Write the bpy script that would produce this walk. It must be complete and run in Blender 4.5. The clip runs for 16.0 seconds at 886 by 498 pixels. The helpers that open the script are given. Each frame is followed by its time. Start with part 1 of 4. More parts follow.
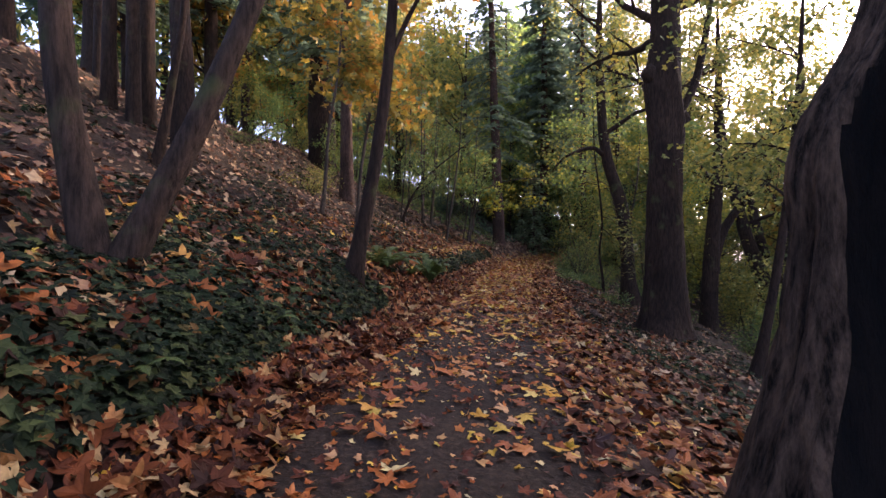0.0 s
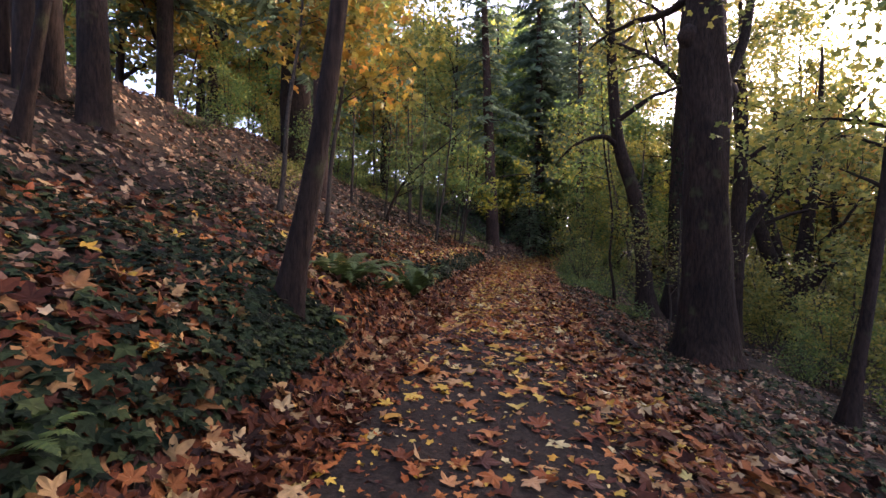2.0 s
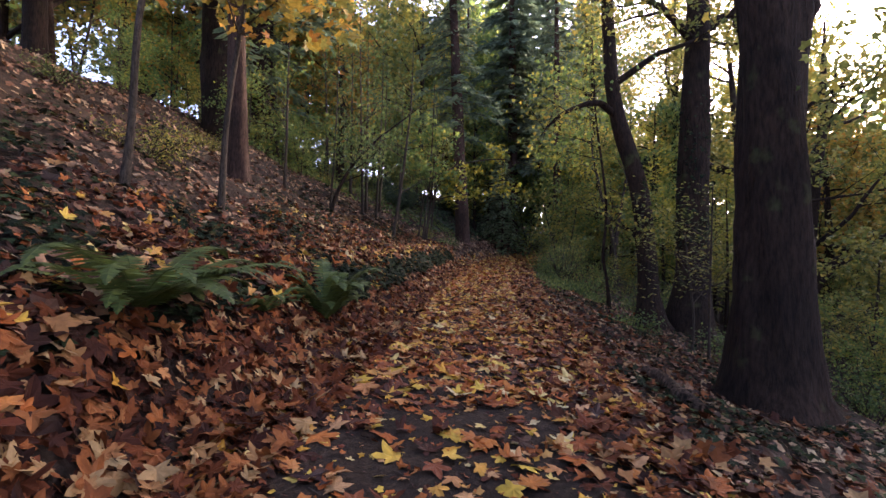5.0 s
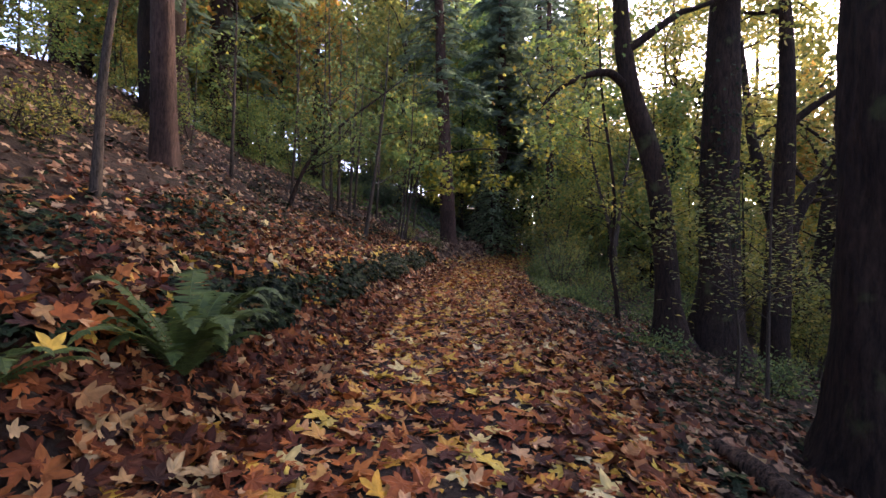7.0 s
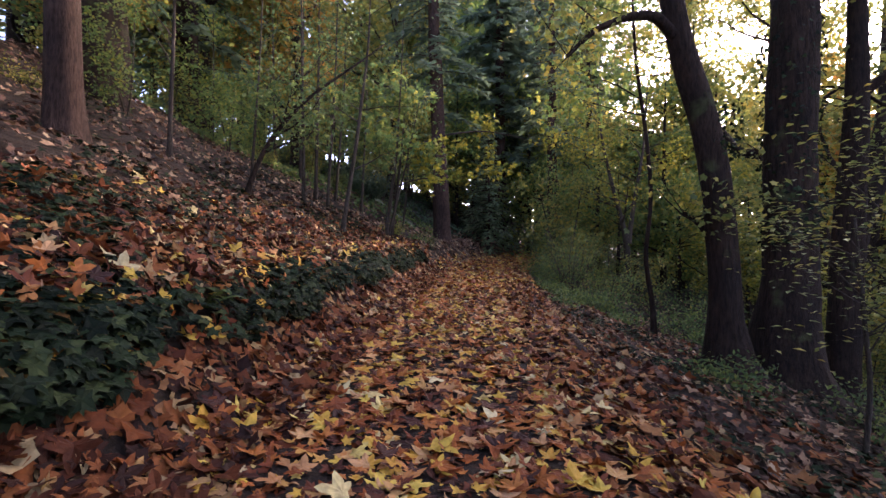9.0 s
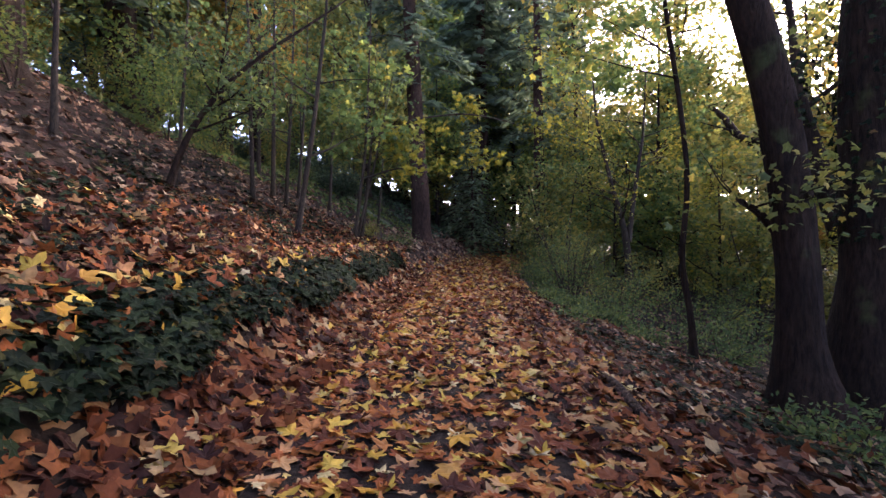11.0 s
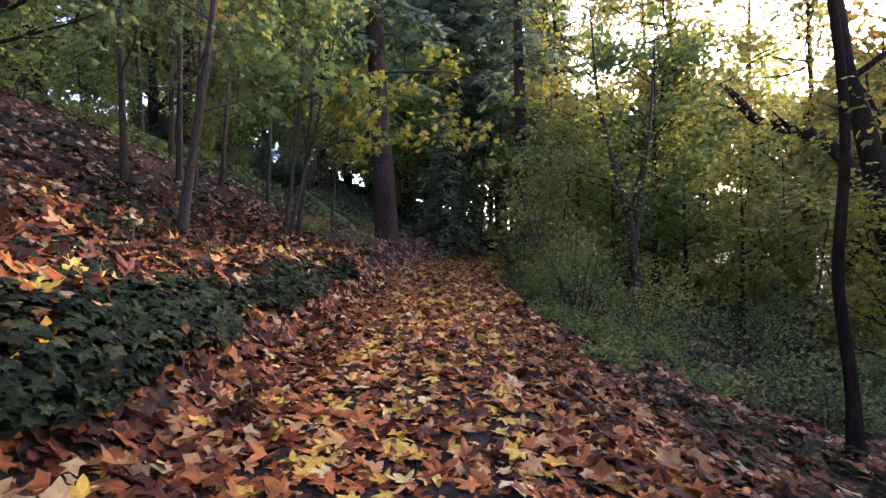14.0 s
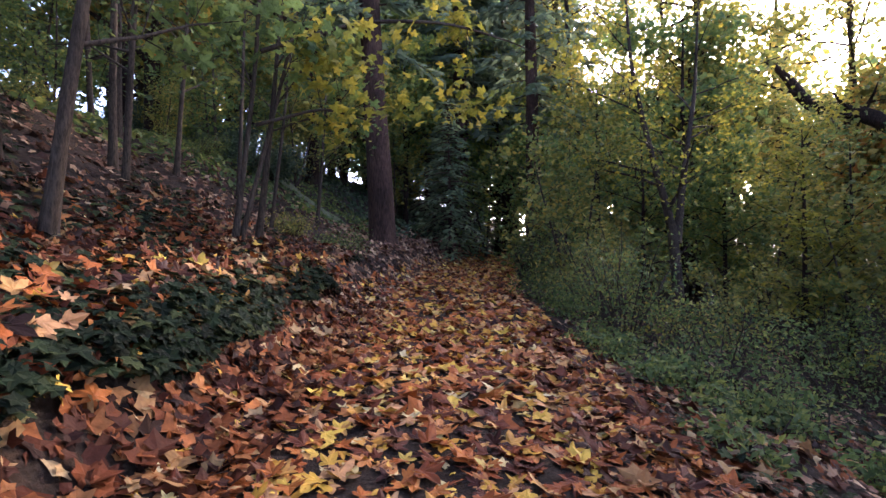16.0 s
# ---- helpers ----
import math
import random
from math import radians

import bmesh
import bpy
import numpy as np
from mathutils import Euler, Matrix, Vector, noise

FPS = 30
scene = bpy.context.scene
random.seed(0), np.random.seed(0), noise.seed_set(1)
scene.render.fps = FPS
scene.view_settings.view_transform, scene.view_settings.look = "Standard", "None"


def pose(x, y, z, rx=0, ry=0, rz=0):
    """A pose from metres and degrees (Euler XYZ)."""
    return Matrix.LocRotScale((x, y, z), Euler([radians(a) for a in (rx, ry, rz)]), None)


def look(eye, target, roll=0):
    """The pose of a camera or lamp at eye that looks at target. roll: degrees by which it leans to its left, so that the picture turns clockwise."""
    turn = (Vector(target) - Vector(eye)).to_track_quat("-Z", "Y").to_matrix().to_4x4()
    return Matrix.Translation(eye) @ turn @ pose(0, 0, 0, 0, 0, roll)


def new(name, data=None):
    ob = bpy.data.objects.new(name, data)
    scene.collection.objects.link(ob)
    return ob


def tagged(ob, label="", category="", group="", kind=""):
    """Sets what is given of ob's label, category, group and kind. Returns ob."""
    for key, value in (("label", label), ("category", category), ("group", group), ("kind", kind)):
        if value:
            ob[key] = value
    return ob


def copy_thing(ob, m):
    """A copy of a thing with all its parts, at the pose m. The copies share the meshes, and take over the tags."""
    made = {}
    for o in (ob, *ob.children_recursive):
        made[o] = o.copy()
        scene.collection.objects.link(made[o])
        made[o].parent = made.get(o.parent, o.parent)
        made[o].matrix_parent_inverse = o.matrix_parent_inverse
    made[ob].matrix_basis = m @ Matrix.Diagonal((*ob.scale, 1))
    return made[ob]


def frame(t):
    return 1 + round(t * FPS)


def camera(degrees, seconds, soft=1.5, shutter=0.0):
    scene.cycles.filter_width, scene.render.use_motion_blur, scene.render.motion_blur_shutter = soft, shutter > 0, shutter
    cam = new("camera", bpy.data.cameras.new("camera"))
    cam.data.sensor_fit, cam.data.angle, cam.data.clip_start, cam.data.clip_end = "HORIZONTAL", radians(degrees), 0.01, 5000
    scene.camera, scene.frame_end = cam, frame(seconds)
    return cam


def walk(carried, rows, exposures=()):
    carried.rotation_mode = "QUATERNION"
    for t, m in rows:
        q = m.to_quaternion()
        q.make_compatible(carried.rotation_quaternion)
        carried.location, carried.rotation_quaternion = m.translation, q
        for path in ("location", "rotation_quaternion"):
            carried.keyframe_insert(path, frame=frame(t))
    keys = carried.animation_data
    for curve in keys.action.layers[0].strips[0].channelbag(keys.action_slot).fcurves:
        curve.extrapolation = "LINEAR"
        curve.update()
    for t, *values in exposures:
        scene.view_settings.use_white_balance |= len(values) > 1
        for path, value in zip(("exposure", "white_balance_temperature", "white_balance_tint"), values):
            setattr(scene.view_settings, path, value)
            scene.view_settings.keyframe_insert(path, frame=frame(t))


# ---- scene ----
cam = camera(84.8, 16.0)
METRES, EYE, TILT, LEAN, TURN = 19.0, 1.25, 0.0, 0.0, 0.0
ROWS = [
    (0.0, 0.0, 0.0, 0.0, 0.0, 0.0, -0.0),
    (0.5, 0.0005, 0.0331, 0.0015, -0.15, -0.08, -0.04),
    (1.0, 0.0007, 0.067, 0.0029, -0.31, -0.02, -0.06),
    (1.5, 0.0016, 0.0983, 0.0049, -0.74, 0.04, -0.07),
    (2.0, 0.0029, 0.1308, 0.0053, -1.13, 0.07, 0.07),
    (2.5, 0.0084, 0.1614, 0.0051, -1.51, 0.07, 0.17),
    (3.0, 0.0117, 0.1921, 0.005, -2.89, 0.06, 0.16),
    (3.5, 0.0174, 0.2221, 0.0045, -3.47, 0.08, 0.23),
    (4.0, 0.0222, 0.2523, 0.002, -3.78, 0.04, 0.22),
    (6.5, 0.0483, 0.4036, 0.0013, -5.44, -0.16, 0.42),
    (7.0, 0.0557, 0.4347, 0.0027, -5.71, -0.06, 0.33),
    (7.5, 0.0607, 0.4678, 0.0018, -5.86, -0.19, 0.27),
    (8.0, 0.0656, 0.5, 0.0022, -5.97, -0.23, 0.26),
    (8.5, 0.0669, 0.5322, 0.0016, -6.26, -0.29, 0.1),
    (9.0, 0.0701, 0.5646, 0.0017, -6.46, -0.27, 0.22),
    (11.5, 0.0913, 0.7121, 0.0056, -10.16, -0.32, 1.32),
    (12.0, 0.0972, 0.7424, 0.0073, -11.97, -0.45, 1.35),
    (12.5, 0.1025, 0.7723, 0.0076, -12.51, -0.36, 1.37),
    (13.0, 0.1067, 0.8028, 0.0074, -12.68, -0.43, 1.39),
    (13.5, 0.113, 0.8332, 0.0082, -12.51, -0.44, 1.38),
    (14.0, 0.1173, 0.8646, 0.0078, -12.14, -0.5, 1.29),
    (14.5, 0.1228, 0.8956, 0.0086, -11.85, -0.53, 1.3),
    (15.0, 0.128, 0.9269, 0.0085, -11.79, -0.6, 1.26),
    (15.5, 0.1338, 0.9581, 0.0098, -11.77, -0.5, 1.39),
    (16.0, 0.1388, 0.9881, 0.0114, -11.95, -0.44, 1.28),
]
walk(cam, [(t, pose(0, 0, EYE, TILT, LEAN, TURN) @ pose(METRES * x, METRES * y, METRES * z, 90 + pitch, roll, yaw)) for t, x, y, z, yaw, pitch, roll in ROWS],
     exposures=[(0.0, 3.85, 7300, 26), (6.0, 3.92, 7100, 26), (16.0, 4.42, 6550, 26)])


# ---- world, sun ----
SUN_ELEV, SUN_FROM = 17.5, (0.85, 0.53)
world = bpy.data.worlds.new("sky")
scene.world = world
world.use_nodes = True
wn = world.node_tree
sky = wn.nodes.new("ShaderNodeTexSky")
sky.sky_type = 'NISHITA'
sky.sun_disc = False
sky.sun_elevation = radians(SUN_ELEV)
sky.sun_rotation = math.atan2(SUN_FROM[0], SUN_FROM[1])
sky.air_density, sky.dust_density, sky.ozone_density = 0.3, 1.5, 0.6
bg = wn.nodes["Background"]
bg.inputs["Strength"].default_value = 0.15
wn.links.new(sky.outputs[0], bg.inputs["Color"])
sun = new("sun", bpy.data.lights.new("sun", "SUN"))
sun.data.energy, sun.data.angle, sun.data.color = 1.05, radians(4.0), (1.0, 0.90, 0.76)
_h = math.cos(radians(SUN_ELEV))
sun.matrix_world = look((SUN_FROM[0] * _h * 60, SUN_FROM[1] * _h * 60, math.sin(radians(SUN_ELEV)) * 60), (0, 0, 0))


# ---- materials ----
def mat(name):
    m = bpy.data.materials.new(name)
    m.use_nodes = True
    t = m.node_tree
    return m, t, t.nodes["Principled BSDF"]


def node(t, kind, **inputs):
    n = t.nodes.new(kind)
    for k, v in inputs.items():
        n.inputs[k.replace("_", " ")].default_value = v
    return n


def ramp(t, src, stops, constant=False):
    r = t.nodes.new("ShaderNodeValToRGB")
    els = r.color_ramp.elements
    while len(els) < len(stops):
        els.new(0.5)
    for e, (p, c) in zip(els, stops):
        e.position, e.color = p, (*c, 1)
    if constant:
        r.color_ramp.interpolation = 'CONSTANT'
    t.links.new(src, r.inputs[0])
    return r.outputs[0]


def noise_tex(t, scale, detail=4, rough=0.55, stretch=None):
    n = node(t, "ShaderNodeTexNoise", Scale=scale, Detail=detail, Roughness=rough)
    c = t.nodes.new("ShaderNodeTexCoord")
    if stretch:
        mp = node(t, "ShaderNodeMapping", Scale=stretch)
        t.links.new(c.outputs["Object"], mp.inputs[0])
        t.links.new(mp.outputs[0], n.inputs["Vector"])
    else:
        t.links.new(c.outputs["Object"], n.inputs["Vector"])
    return n.outputs["Fac"]


def mix(t, a, b, fac, mode="MIX"):
    n = t.nodes.new("ShaderNodeMix")
    n.data_type, n.blend_type = 'RGBA', mode
    for sock, v in ((n.inputs[0], fac), (n.inputs[6], a), (n.inputs[7], b)):
        if isinstance(v, (int, float)):
            sock.default_value = v
        elif isinstance(v, tuple):
            sock.default_value = (*v, 1)
        else:
            t.links.new(v, sock)
    return n.outputs[2]


def bump(t, bs, height, strength, dist):
    b = node(t, "ShaderNodeBump", Strength=strength, Distance=dist)
    t.links.new(height, b.inputs["Height"])
    t.links.new(b.outputs[0], bs.inputs["Normal"])


def leaf_material(name, stops, rough=0.6, glow=0.35, island=True, spots=0.35, spec=0.25):
    """Leaf blade: one colour a leaf, blotched, letting light through."""
    m, t, bs = mat(name)
    if island:
        src = t.nodes.new("ShaderNodeNewGeometry").outputs["Random Per Island"]
    else:
        src = t.nodes.new("ShaderNodeObjectInfo").outputs["Random"]
    col = ramp(t, src, stops)
    blot = ramp(t, noise_tex(t, 22, 3), [(0.3, (1 - spots,) * 3), (0.7, (1.12, 1.1, 1.05))])
    col = mix(t, col, blot, 1.0, "MULTIPLY")
    t.links.new(col, bs.inputs["Base Color"])
    bs.inputs["Roughness"].default_value = rough
    bs.inputs["Specular IOR Level"].default_value = spec
    bump(t, bs, noise_tex(t, 60, 2), 0.3, 0.01)
    if glow:
        tr = t.nodes.new("ShaderNodeBsdfTranslucent")
        t.links.new(col, tr.inputs[0])
        mx = node(t, "ShaderNodeMixShader", Fac=glow)
        t.links.new(bs.outputs[0], mx.inputs[1])
        t.links.new(tr.outputs[0], mx.inputs[2])
        t.links.new(mx.outputs[0], t.nodes["Material Output"].inputs[0])
    return m


def bark_material(name, dark, light, ridge=9.0, depth=0.05, moss=0.0):
    m, t, bs = mat(name)
    grain = noise_tex(t, ridge * 1.6, 7, 0.7, (1, 1, 0.2))
    patch = noise_tex(t, 0.9, 3)
    col = ramp(t, grain, [(0.38, dark), (0.64, light)])
    col = mix(t, col, ramp(t, patch, [(0.35, (0.6, 0.6, 0.6)), (0.7, (1.25, 1.2, 1.15))]), 1.0, "MULTIPLY")
    if moss:
        fac = ramp(t, noise_tex(t, 1.7, 5), [(0.62 - moss, (0, 0, 0)), (0.72, (0.75, 0.75, 0.75))])
        col = mix(t, col, (0.055, 0.065, 0.022), fac)
    t.links.new(col, bs.inputs["Base Color"])
    bs.inputs["Roughness"].default_value = 0.9
    bs.inputs["Specular IOR Level"].default_value = 0.15
    bump(t, bs, grain, 0.9, depth)
    return m


BARK_MAPLE = bark_material("maple_bark", (0.0156, 0.0094, 0.007), (0.0624, 0.039, 0.0281), 11, 0.04, 0.08)
BARK_DARK = bark_material("dark_bark", (0.010, 0.0058, 0.004), (0.037, 0.021, 0.014), 13, 0.04, 0.02)
BARK_FIR = bark_material("fir_bark", (0.024, 0.0128, 0.0096), (0.08, 0.0464, 0.0336), 15, 0.05)
BARK_TWIG = bark_material("twig_bark", (0.024, 0.0176, 0.0128), (0.08, 0.06, 0.044), 30, 0.01)
WOOD_SNAG = bark_material("weathered_wood", (0.008, 0.005, 0.0035), (0.16, 0.098, 0.066), 13, 0.10)
# near-black colour stands in for the shade inside the snag's hollow
WOOD_HOLLOW_SHADE = bark_material("hollow_shade_wood", (0.002, 0.0015, 0.0015), (0.008, 0.005, 0.004), 14, 0.06)

LITTER = [(0.0, (0.0346, 0.0121, 0.0086)), (0.24, (0.1469, 0.0346, 0.0121)), (0.46, (0.311, 0.0821, 0.0173)), (0.62, (0.4147, 0.1469, 0.0362)),
          (0.72, (0.4493, 0.2419, 0.1123)), (0.82, (0.5011, 0.2419, 0.0302)), (0.94, (0.553, 0.3715, 0.0605)), (1.0, (0.5357, 0.432, 0.2419))]
LITTER_RED = [(0.0, (0.0172, 0.007, 0.0047)), (0.35, (0.0585, 0.0156, 0.007)), (0.62, (0.1287, 0.0335, 0.0101)), (0.82, (0.2262, 0.0741, 0.0218)), (0.93, (0.2964, 0.1638, 0.0663)), (1.0, (0.3588, 0.2496, 0.1248))]
LITTER_DULL = [(0.0, (0.0216, 0.0094, 0.0065)), (0.35, (0.0648, 0.0252, 0.013)), (0.6, (0.144, 0.0684, 0.0374)), (0.82, (0.2592, 0.144, 0.0792)), (1.0, (0.3744, 0.2664, 0.1584))]
M_LITTER = leaf_material("fallen_leaves", LITTER, 0.55, 0.12, spec=0.15)
M_LITTER_OB = leaf_material("fallen_leaf", LITTER, 0.55, 0.12, island=False)
M_LITTER_RED = leaf_material("russet_leaves", LITTER_RED, 0.65, 0.12, spec=0.12)
M_LITTER_DULL = leaf_material("old_leaves", LITTER_DULL, 0.7, 0.1)
M_IVY = leaf_material("ivy_leaves", [(0.0, (0.0045, 0.0075, 0.0037)), (0.5, (0.0105, 0.0188, 0.0083)), (0.8, (0.0225, 0.0353, 0.0142)), (0.95, (0.0488, 0.06, 0.0195)), (1.0, (0.1125, 0.0488, 0.0165))], 0.7, 0.12, spec=0.08)
M_FERN = leaf_material("fern_green", [(0.0, (0.0495, 0.0777, 0.0225)), (0.6, (0.0814, 0.1167, 0.0312)), (1.0, (0.1131, 0.1379, 0.0312))], 0.55, 0.35)
M_GREEN = leaf_material("green_leaves", [(0.0, (0.0855, 0.1391, 0.0518)), (0.5, (0.152, 0.2266, 0.0668)), (0.85, (0.2565, 0.2987, 0.0691)), (1.0, (0.399, 0.3502, 0.0691))], 0.55, 0.6)
M_OLIVE = leaf_material("olive_leaves", [(0.0, (0.095, 0.125, 0.0408)), (0.45, (0.2, 0.215, 0.054)), (0.8, (0.33, 0.29, 0.0624)), (1.0, (0.44, 0.32, 0.066))], 0.55, 0.5)
M_YELLOW = leaf_material("yellow_leaves", [(0.0, (0.09, 0.11, 0.03)), (0.35, (0.24, 0.2, 0.045)), (0.75, (0.44, 0.28, 0.045)), (1.0, (0.46, 0.18, 0.045))], 0.55, 0.5)
M_SHRUB = leaf_material("shrub_leaves", [(0.0, (0.0576, 0.0989, 0.0392)), (0.6, (0.1152, 0.173, 0.0566)), (1.0, (0.2304, 0.2472, 0.0609))], 0.5, 0.58)
M_HEDGE = leaf_material("hedge_leaves", [(0.0, (0.03, 0.055, 0.03)), (0.6, (0.055, 0.095, 0.05)), (1.0, (0.10, 0.14, 0.06))], 0.5, 0.3)
M_HEMLOCK = leaf_material("hemlock_needles", [(0.0, (0.11, 0.16, 0.09)), (0.6, (0.17, 0.23, 0.125)), (1.0, (0.24, 0.29, 0.14))], 0.6, 0.6)
M_LIME = leaf_material("lime_yellow_leaves", [(0.0, (0.15, 0.18, 0.036)), (0.5, (0.3, 0.29, 0.042)), (1.0, (0.48, 0.38, 0.054))], 0.55, 0.55)
M_NEEDLE = leaf_material("conifer_needles", [(0.0, (0.07, 0.11, 0.075)), (0.6, (0.12, 0.17, 0.105)), (1.0, (0.17, 0.215, 0.12))], 0.6, 0.6)


def ground_material(name, stops, scale, depth):
    m, t, bs = mat(name)
    fine = noise_tex(t, scale, 8, 0.7)
    col = ramp(t, fine, stops)
    col = mix(t, col, ramp(t, noise_tex(t, 0.55, 4), [(0.3, (0.6, 0.6, 0.62)), (0.7, (1.3, 1.25, 1.2))]), 1.0, "MULTIPLY")
    t.links.new(col, bs.inputs["Base Color"])
    bs.inputs["Roughness"].default_value = 0.92
    bs.inputs["Specular IOR Level"].default_value = 0.2
    bump(t, bs, fine, 1.0, depth)
    return m


M_SOIL = ground_material("path_soil", [(0.25, (0.0085, 0.0052, 0.0033)), (0.5, (0.023, 0.0145, 0.0095)), (0.75, (0.062, 0.039, 0.025))], 24, 0.03)
M_MOULD = ground_material("leaf_mould", [(0.25, (0.0083, 0.0053, 0.0034)), (0.5, (0.0225, 0.0135, 0.0083)), (0.75, (0.06, 0.0345, 0.0195))], 9, 0.05)


# ---- terrain ----
PU = [-600, -60, -25, -14, -10.5, -7.7, -6, -4.7, -3, -2.3, -1.95, -1.65, -1.4, -1.2, -.8, 0, .8, 1.3, 1.8, 2.4, 2.9, 4.6, 6.6, 8.2, 14.6, 30, 60, 600]
PA = [9, 7.6, 7.1, 6.7, 5.7, 3.7, 2.75, 2.05, 1.22, .98, .78, .50, .26, .16, .08, 0, -.06, -.12, -.22, -.38, -.55, -1.05, -1.65, -2.4, -4.0, -5, -2.5, 22]
PB = [15, 12.0, 8.4, 5.4, 4.6, 3.7, 2.75, 1.95, 1.2, .98, .80, .55, .26, .16, .08, 0, -.06, -.12, -.2, -.32, -.48, -.9, -1.3, -1.6, -2.6, -3.4, -1, 22]


def xc(y):
    return np.interp(y, [-60, -10, 0, 4, 10, 16, 22, 30, 38, 48, 60, 90, 200], [-8, -1.4, -.3, .1, .95, 2.0, 3.2, 5.0, 7.8, 12.5, 19, 34, 60])


def zc(y):
    return np.interp(y, [-60, 3, 10, 16, 20, 25, 32, 40, 48, 90, 200], [-.3, 0, -.01, .1, .2, .28, .42, .6, .75, 1.2, 1.5])


def terr(x, y):
    """Height of the ground."""
    x, y = np.asarray(x, float), np.asarray(y, float)
    u = x - xc(y)
    k = np.clip((y - 24) / 10, 0, 1)
    z = zc(y) + (1 - k) * np.interp(u, PU, PA) + k * np.interp(u, PU, PB)
    step = np.clip((y - 11) / 2, 0, 1) * np.clip((28 - y) / 4, 0, 1)
    z = z + step * np.interp(u, [-3, -2.3, -1.95, -1.80, -1.62, -1.5], [0, .02, .05, .06, -.02, 0])
    off = np.clip((np.abs(u) - 1.2) / 2.5, 0.12, 1)
    w = 0.06 * np.sin(1.9 * x + 0.7 * y) + 0.05 * np.sin(2.3 * y - 1.1 * x + 1) + 0.03 * np.sin(4.7 * x + 3.1 * y) + 0.02 * np.sin(7.9 * y - 5.3 * x)
    return z + off * w


def normal_at(x, y, e=0.08):
    gx = (terr(x + e, y) - terr(x - e, y)) / (2 * e)
    gy = (terr(x, y + e) - terr(x, y - e)) / (2 * e)
    n = np.stack([-gx, -gy, np.ones_like(gx)], -1)
    return n / np.linalg.norm(n, axis=-1, keepdims=True)


# ---- mesh helpers ----
def mesh_of(name, verts, faces, material, smooth=False, parent=None, label=""):
    """One mesh object from arrays; all faces have the same number of corners."""
    me = bpy.data.meshes.new(name)
    verts, faces = np.asarray(verts, np.float32).reshape(-1, 3), np.asarray(faces, np.int32)
    k = faces.shape[1]
    me.vertices.add(len(verts))
    me.vertices.foreach_set("co", verts.ravel())
    me.loops.add(faces.size)
    me.loops.foreach_set("vertex_index", faces.ravel())
    me.polygons.add(len(faces))
    me.polygons.foreach_set("loop_start", np.arange(0, faces.size, k, dtype=np.int32))
    me.polygons.foreach_set("use_smooth", np.full(len(faces), smooth))
    me.update(calc_edges=True)
    me.materials.append(material)
    ob = new(name, me)
    if parent:
        ob.parent = parent
    if label:
        tagged(ob, label)
    return ob


def fan(outline):
    """A leaf blade from its outline: fan of triangles round the middle."""
    n = len(outline)
    v = np.vstack([[[0.0, 0.0, 0.0]], outline])
    f = np.array([[0, 1 + i, 1 + (i + 1) % n] for i in range(n)])
    return v, f


TOOTHED = ((-22, 0.62), (-12, 0.82), (0, 1.06), (12, 0.84), (22, 0.64))
PLAIN = ((-17, 0.76), (0, 1.05), (17, 0.78))


def lobed(tips, notch, cup, droop, teeth=TOOTHED, fold=0.0):
    """Lobed leaf, about 1 across, stalk end at -y."""
    pts = []
    for i, (a, r) in enumerate(tips):
        if i:
            b = (a + tips[i - 1][0]) / 2
            pts.append((notch * math.cos(radians(b)), notch * math.sin(radians(b)), 0))
        for da, k in teeth:
            pts.append((k * r * math.cos(radians(a + da)), k * r * math.sin(radians(a + da)), 0))
    pts.append((0.03, -0.12, 0))
    pts = np.array(pts)
    d = np.hypot(pts[:, 0], pts[:, 1])
    pts[:, 2] = cup * np.abs(pts[:, 0]) ** 1.5 - droop * d ** 2 + fold * pts[:, 1] * d + 0.05 * np.sin(9 * np.arctan2(pts[:, 1], pts[:, 0]) + 7 * cup) * d
    return fan(pts)


MAPLE = [(-28, 0.38), (26, 0.56), (90, 0.64), (154, 0.56), (208, 0.38)]
CURLS = ((0.2, 0.15, 0), (-0.25, 0.2, .15), (0.45, -0.1, 0), (0.1, 0.35, -.2), (-0.3, -0.15, .25), (1.1, 0.4, 0), (0.3, 0.25, .4))
BLADES = [lobed(MAPLE, 0.30, c, d, TOOTHED, f) for c, d, f in CURLS]
LOW_BLADES = [lobed(MAPLE, 0.31, c, d, PLAIN, f) for c, d, f in CURLS]
STAR_BLADES = [lobed(MAPLE, 0.37, c, d, ((0, 1.0),), f) for c, d, f in CURLS]
IVYL = fan(np.array([(.0, -.22, .03), (.30, -.40, .02), (.34, -.14, .03), (.56, .04, -.08), (.26, .2, .03), (.0, .66, -.14), (-.26, .2, .03), (-.56, .04, -.08), (-.34, -.14, .03), (-.30, -.40, .02)]))
KITE = (np.array([(0, -.5, .05), (.42, .05, -.06), (.05, .55, .04), (-.42, -.02, -.06)]), np.array([[0, 1, 2], [0, 2, 3]]))
OVAL = (np.array([(0, -.5, 0), (.26, -.05, .06), (0, .5, -.05), (-.26, -.05, .06)]), np.array([[0, 1, 2], [0, 2, 3]]))
SPRAY = (np.array([(0, 0, 0), (.16, .35, -.03), (.1, .7, -.1), (0, 1, -.2), (-.1, .7, -.1), (-.16, .35, -.03)]), np.array([[0, 1, 5], [1, 2, 4], [1, 4, 5], [2, 3, 4]]))


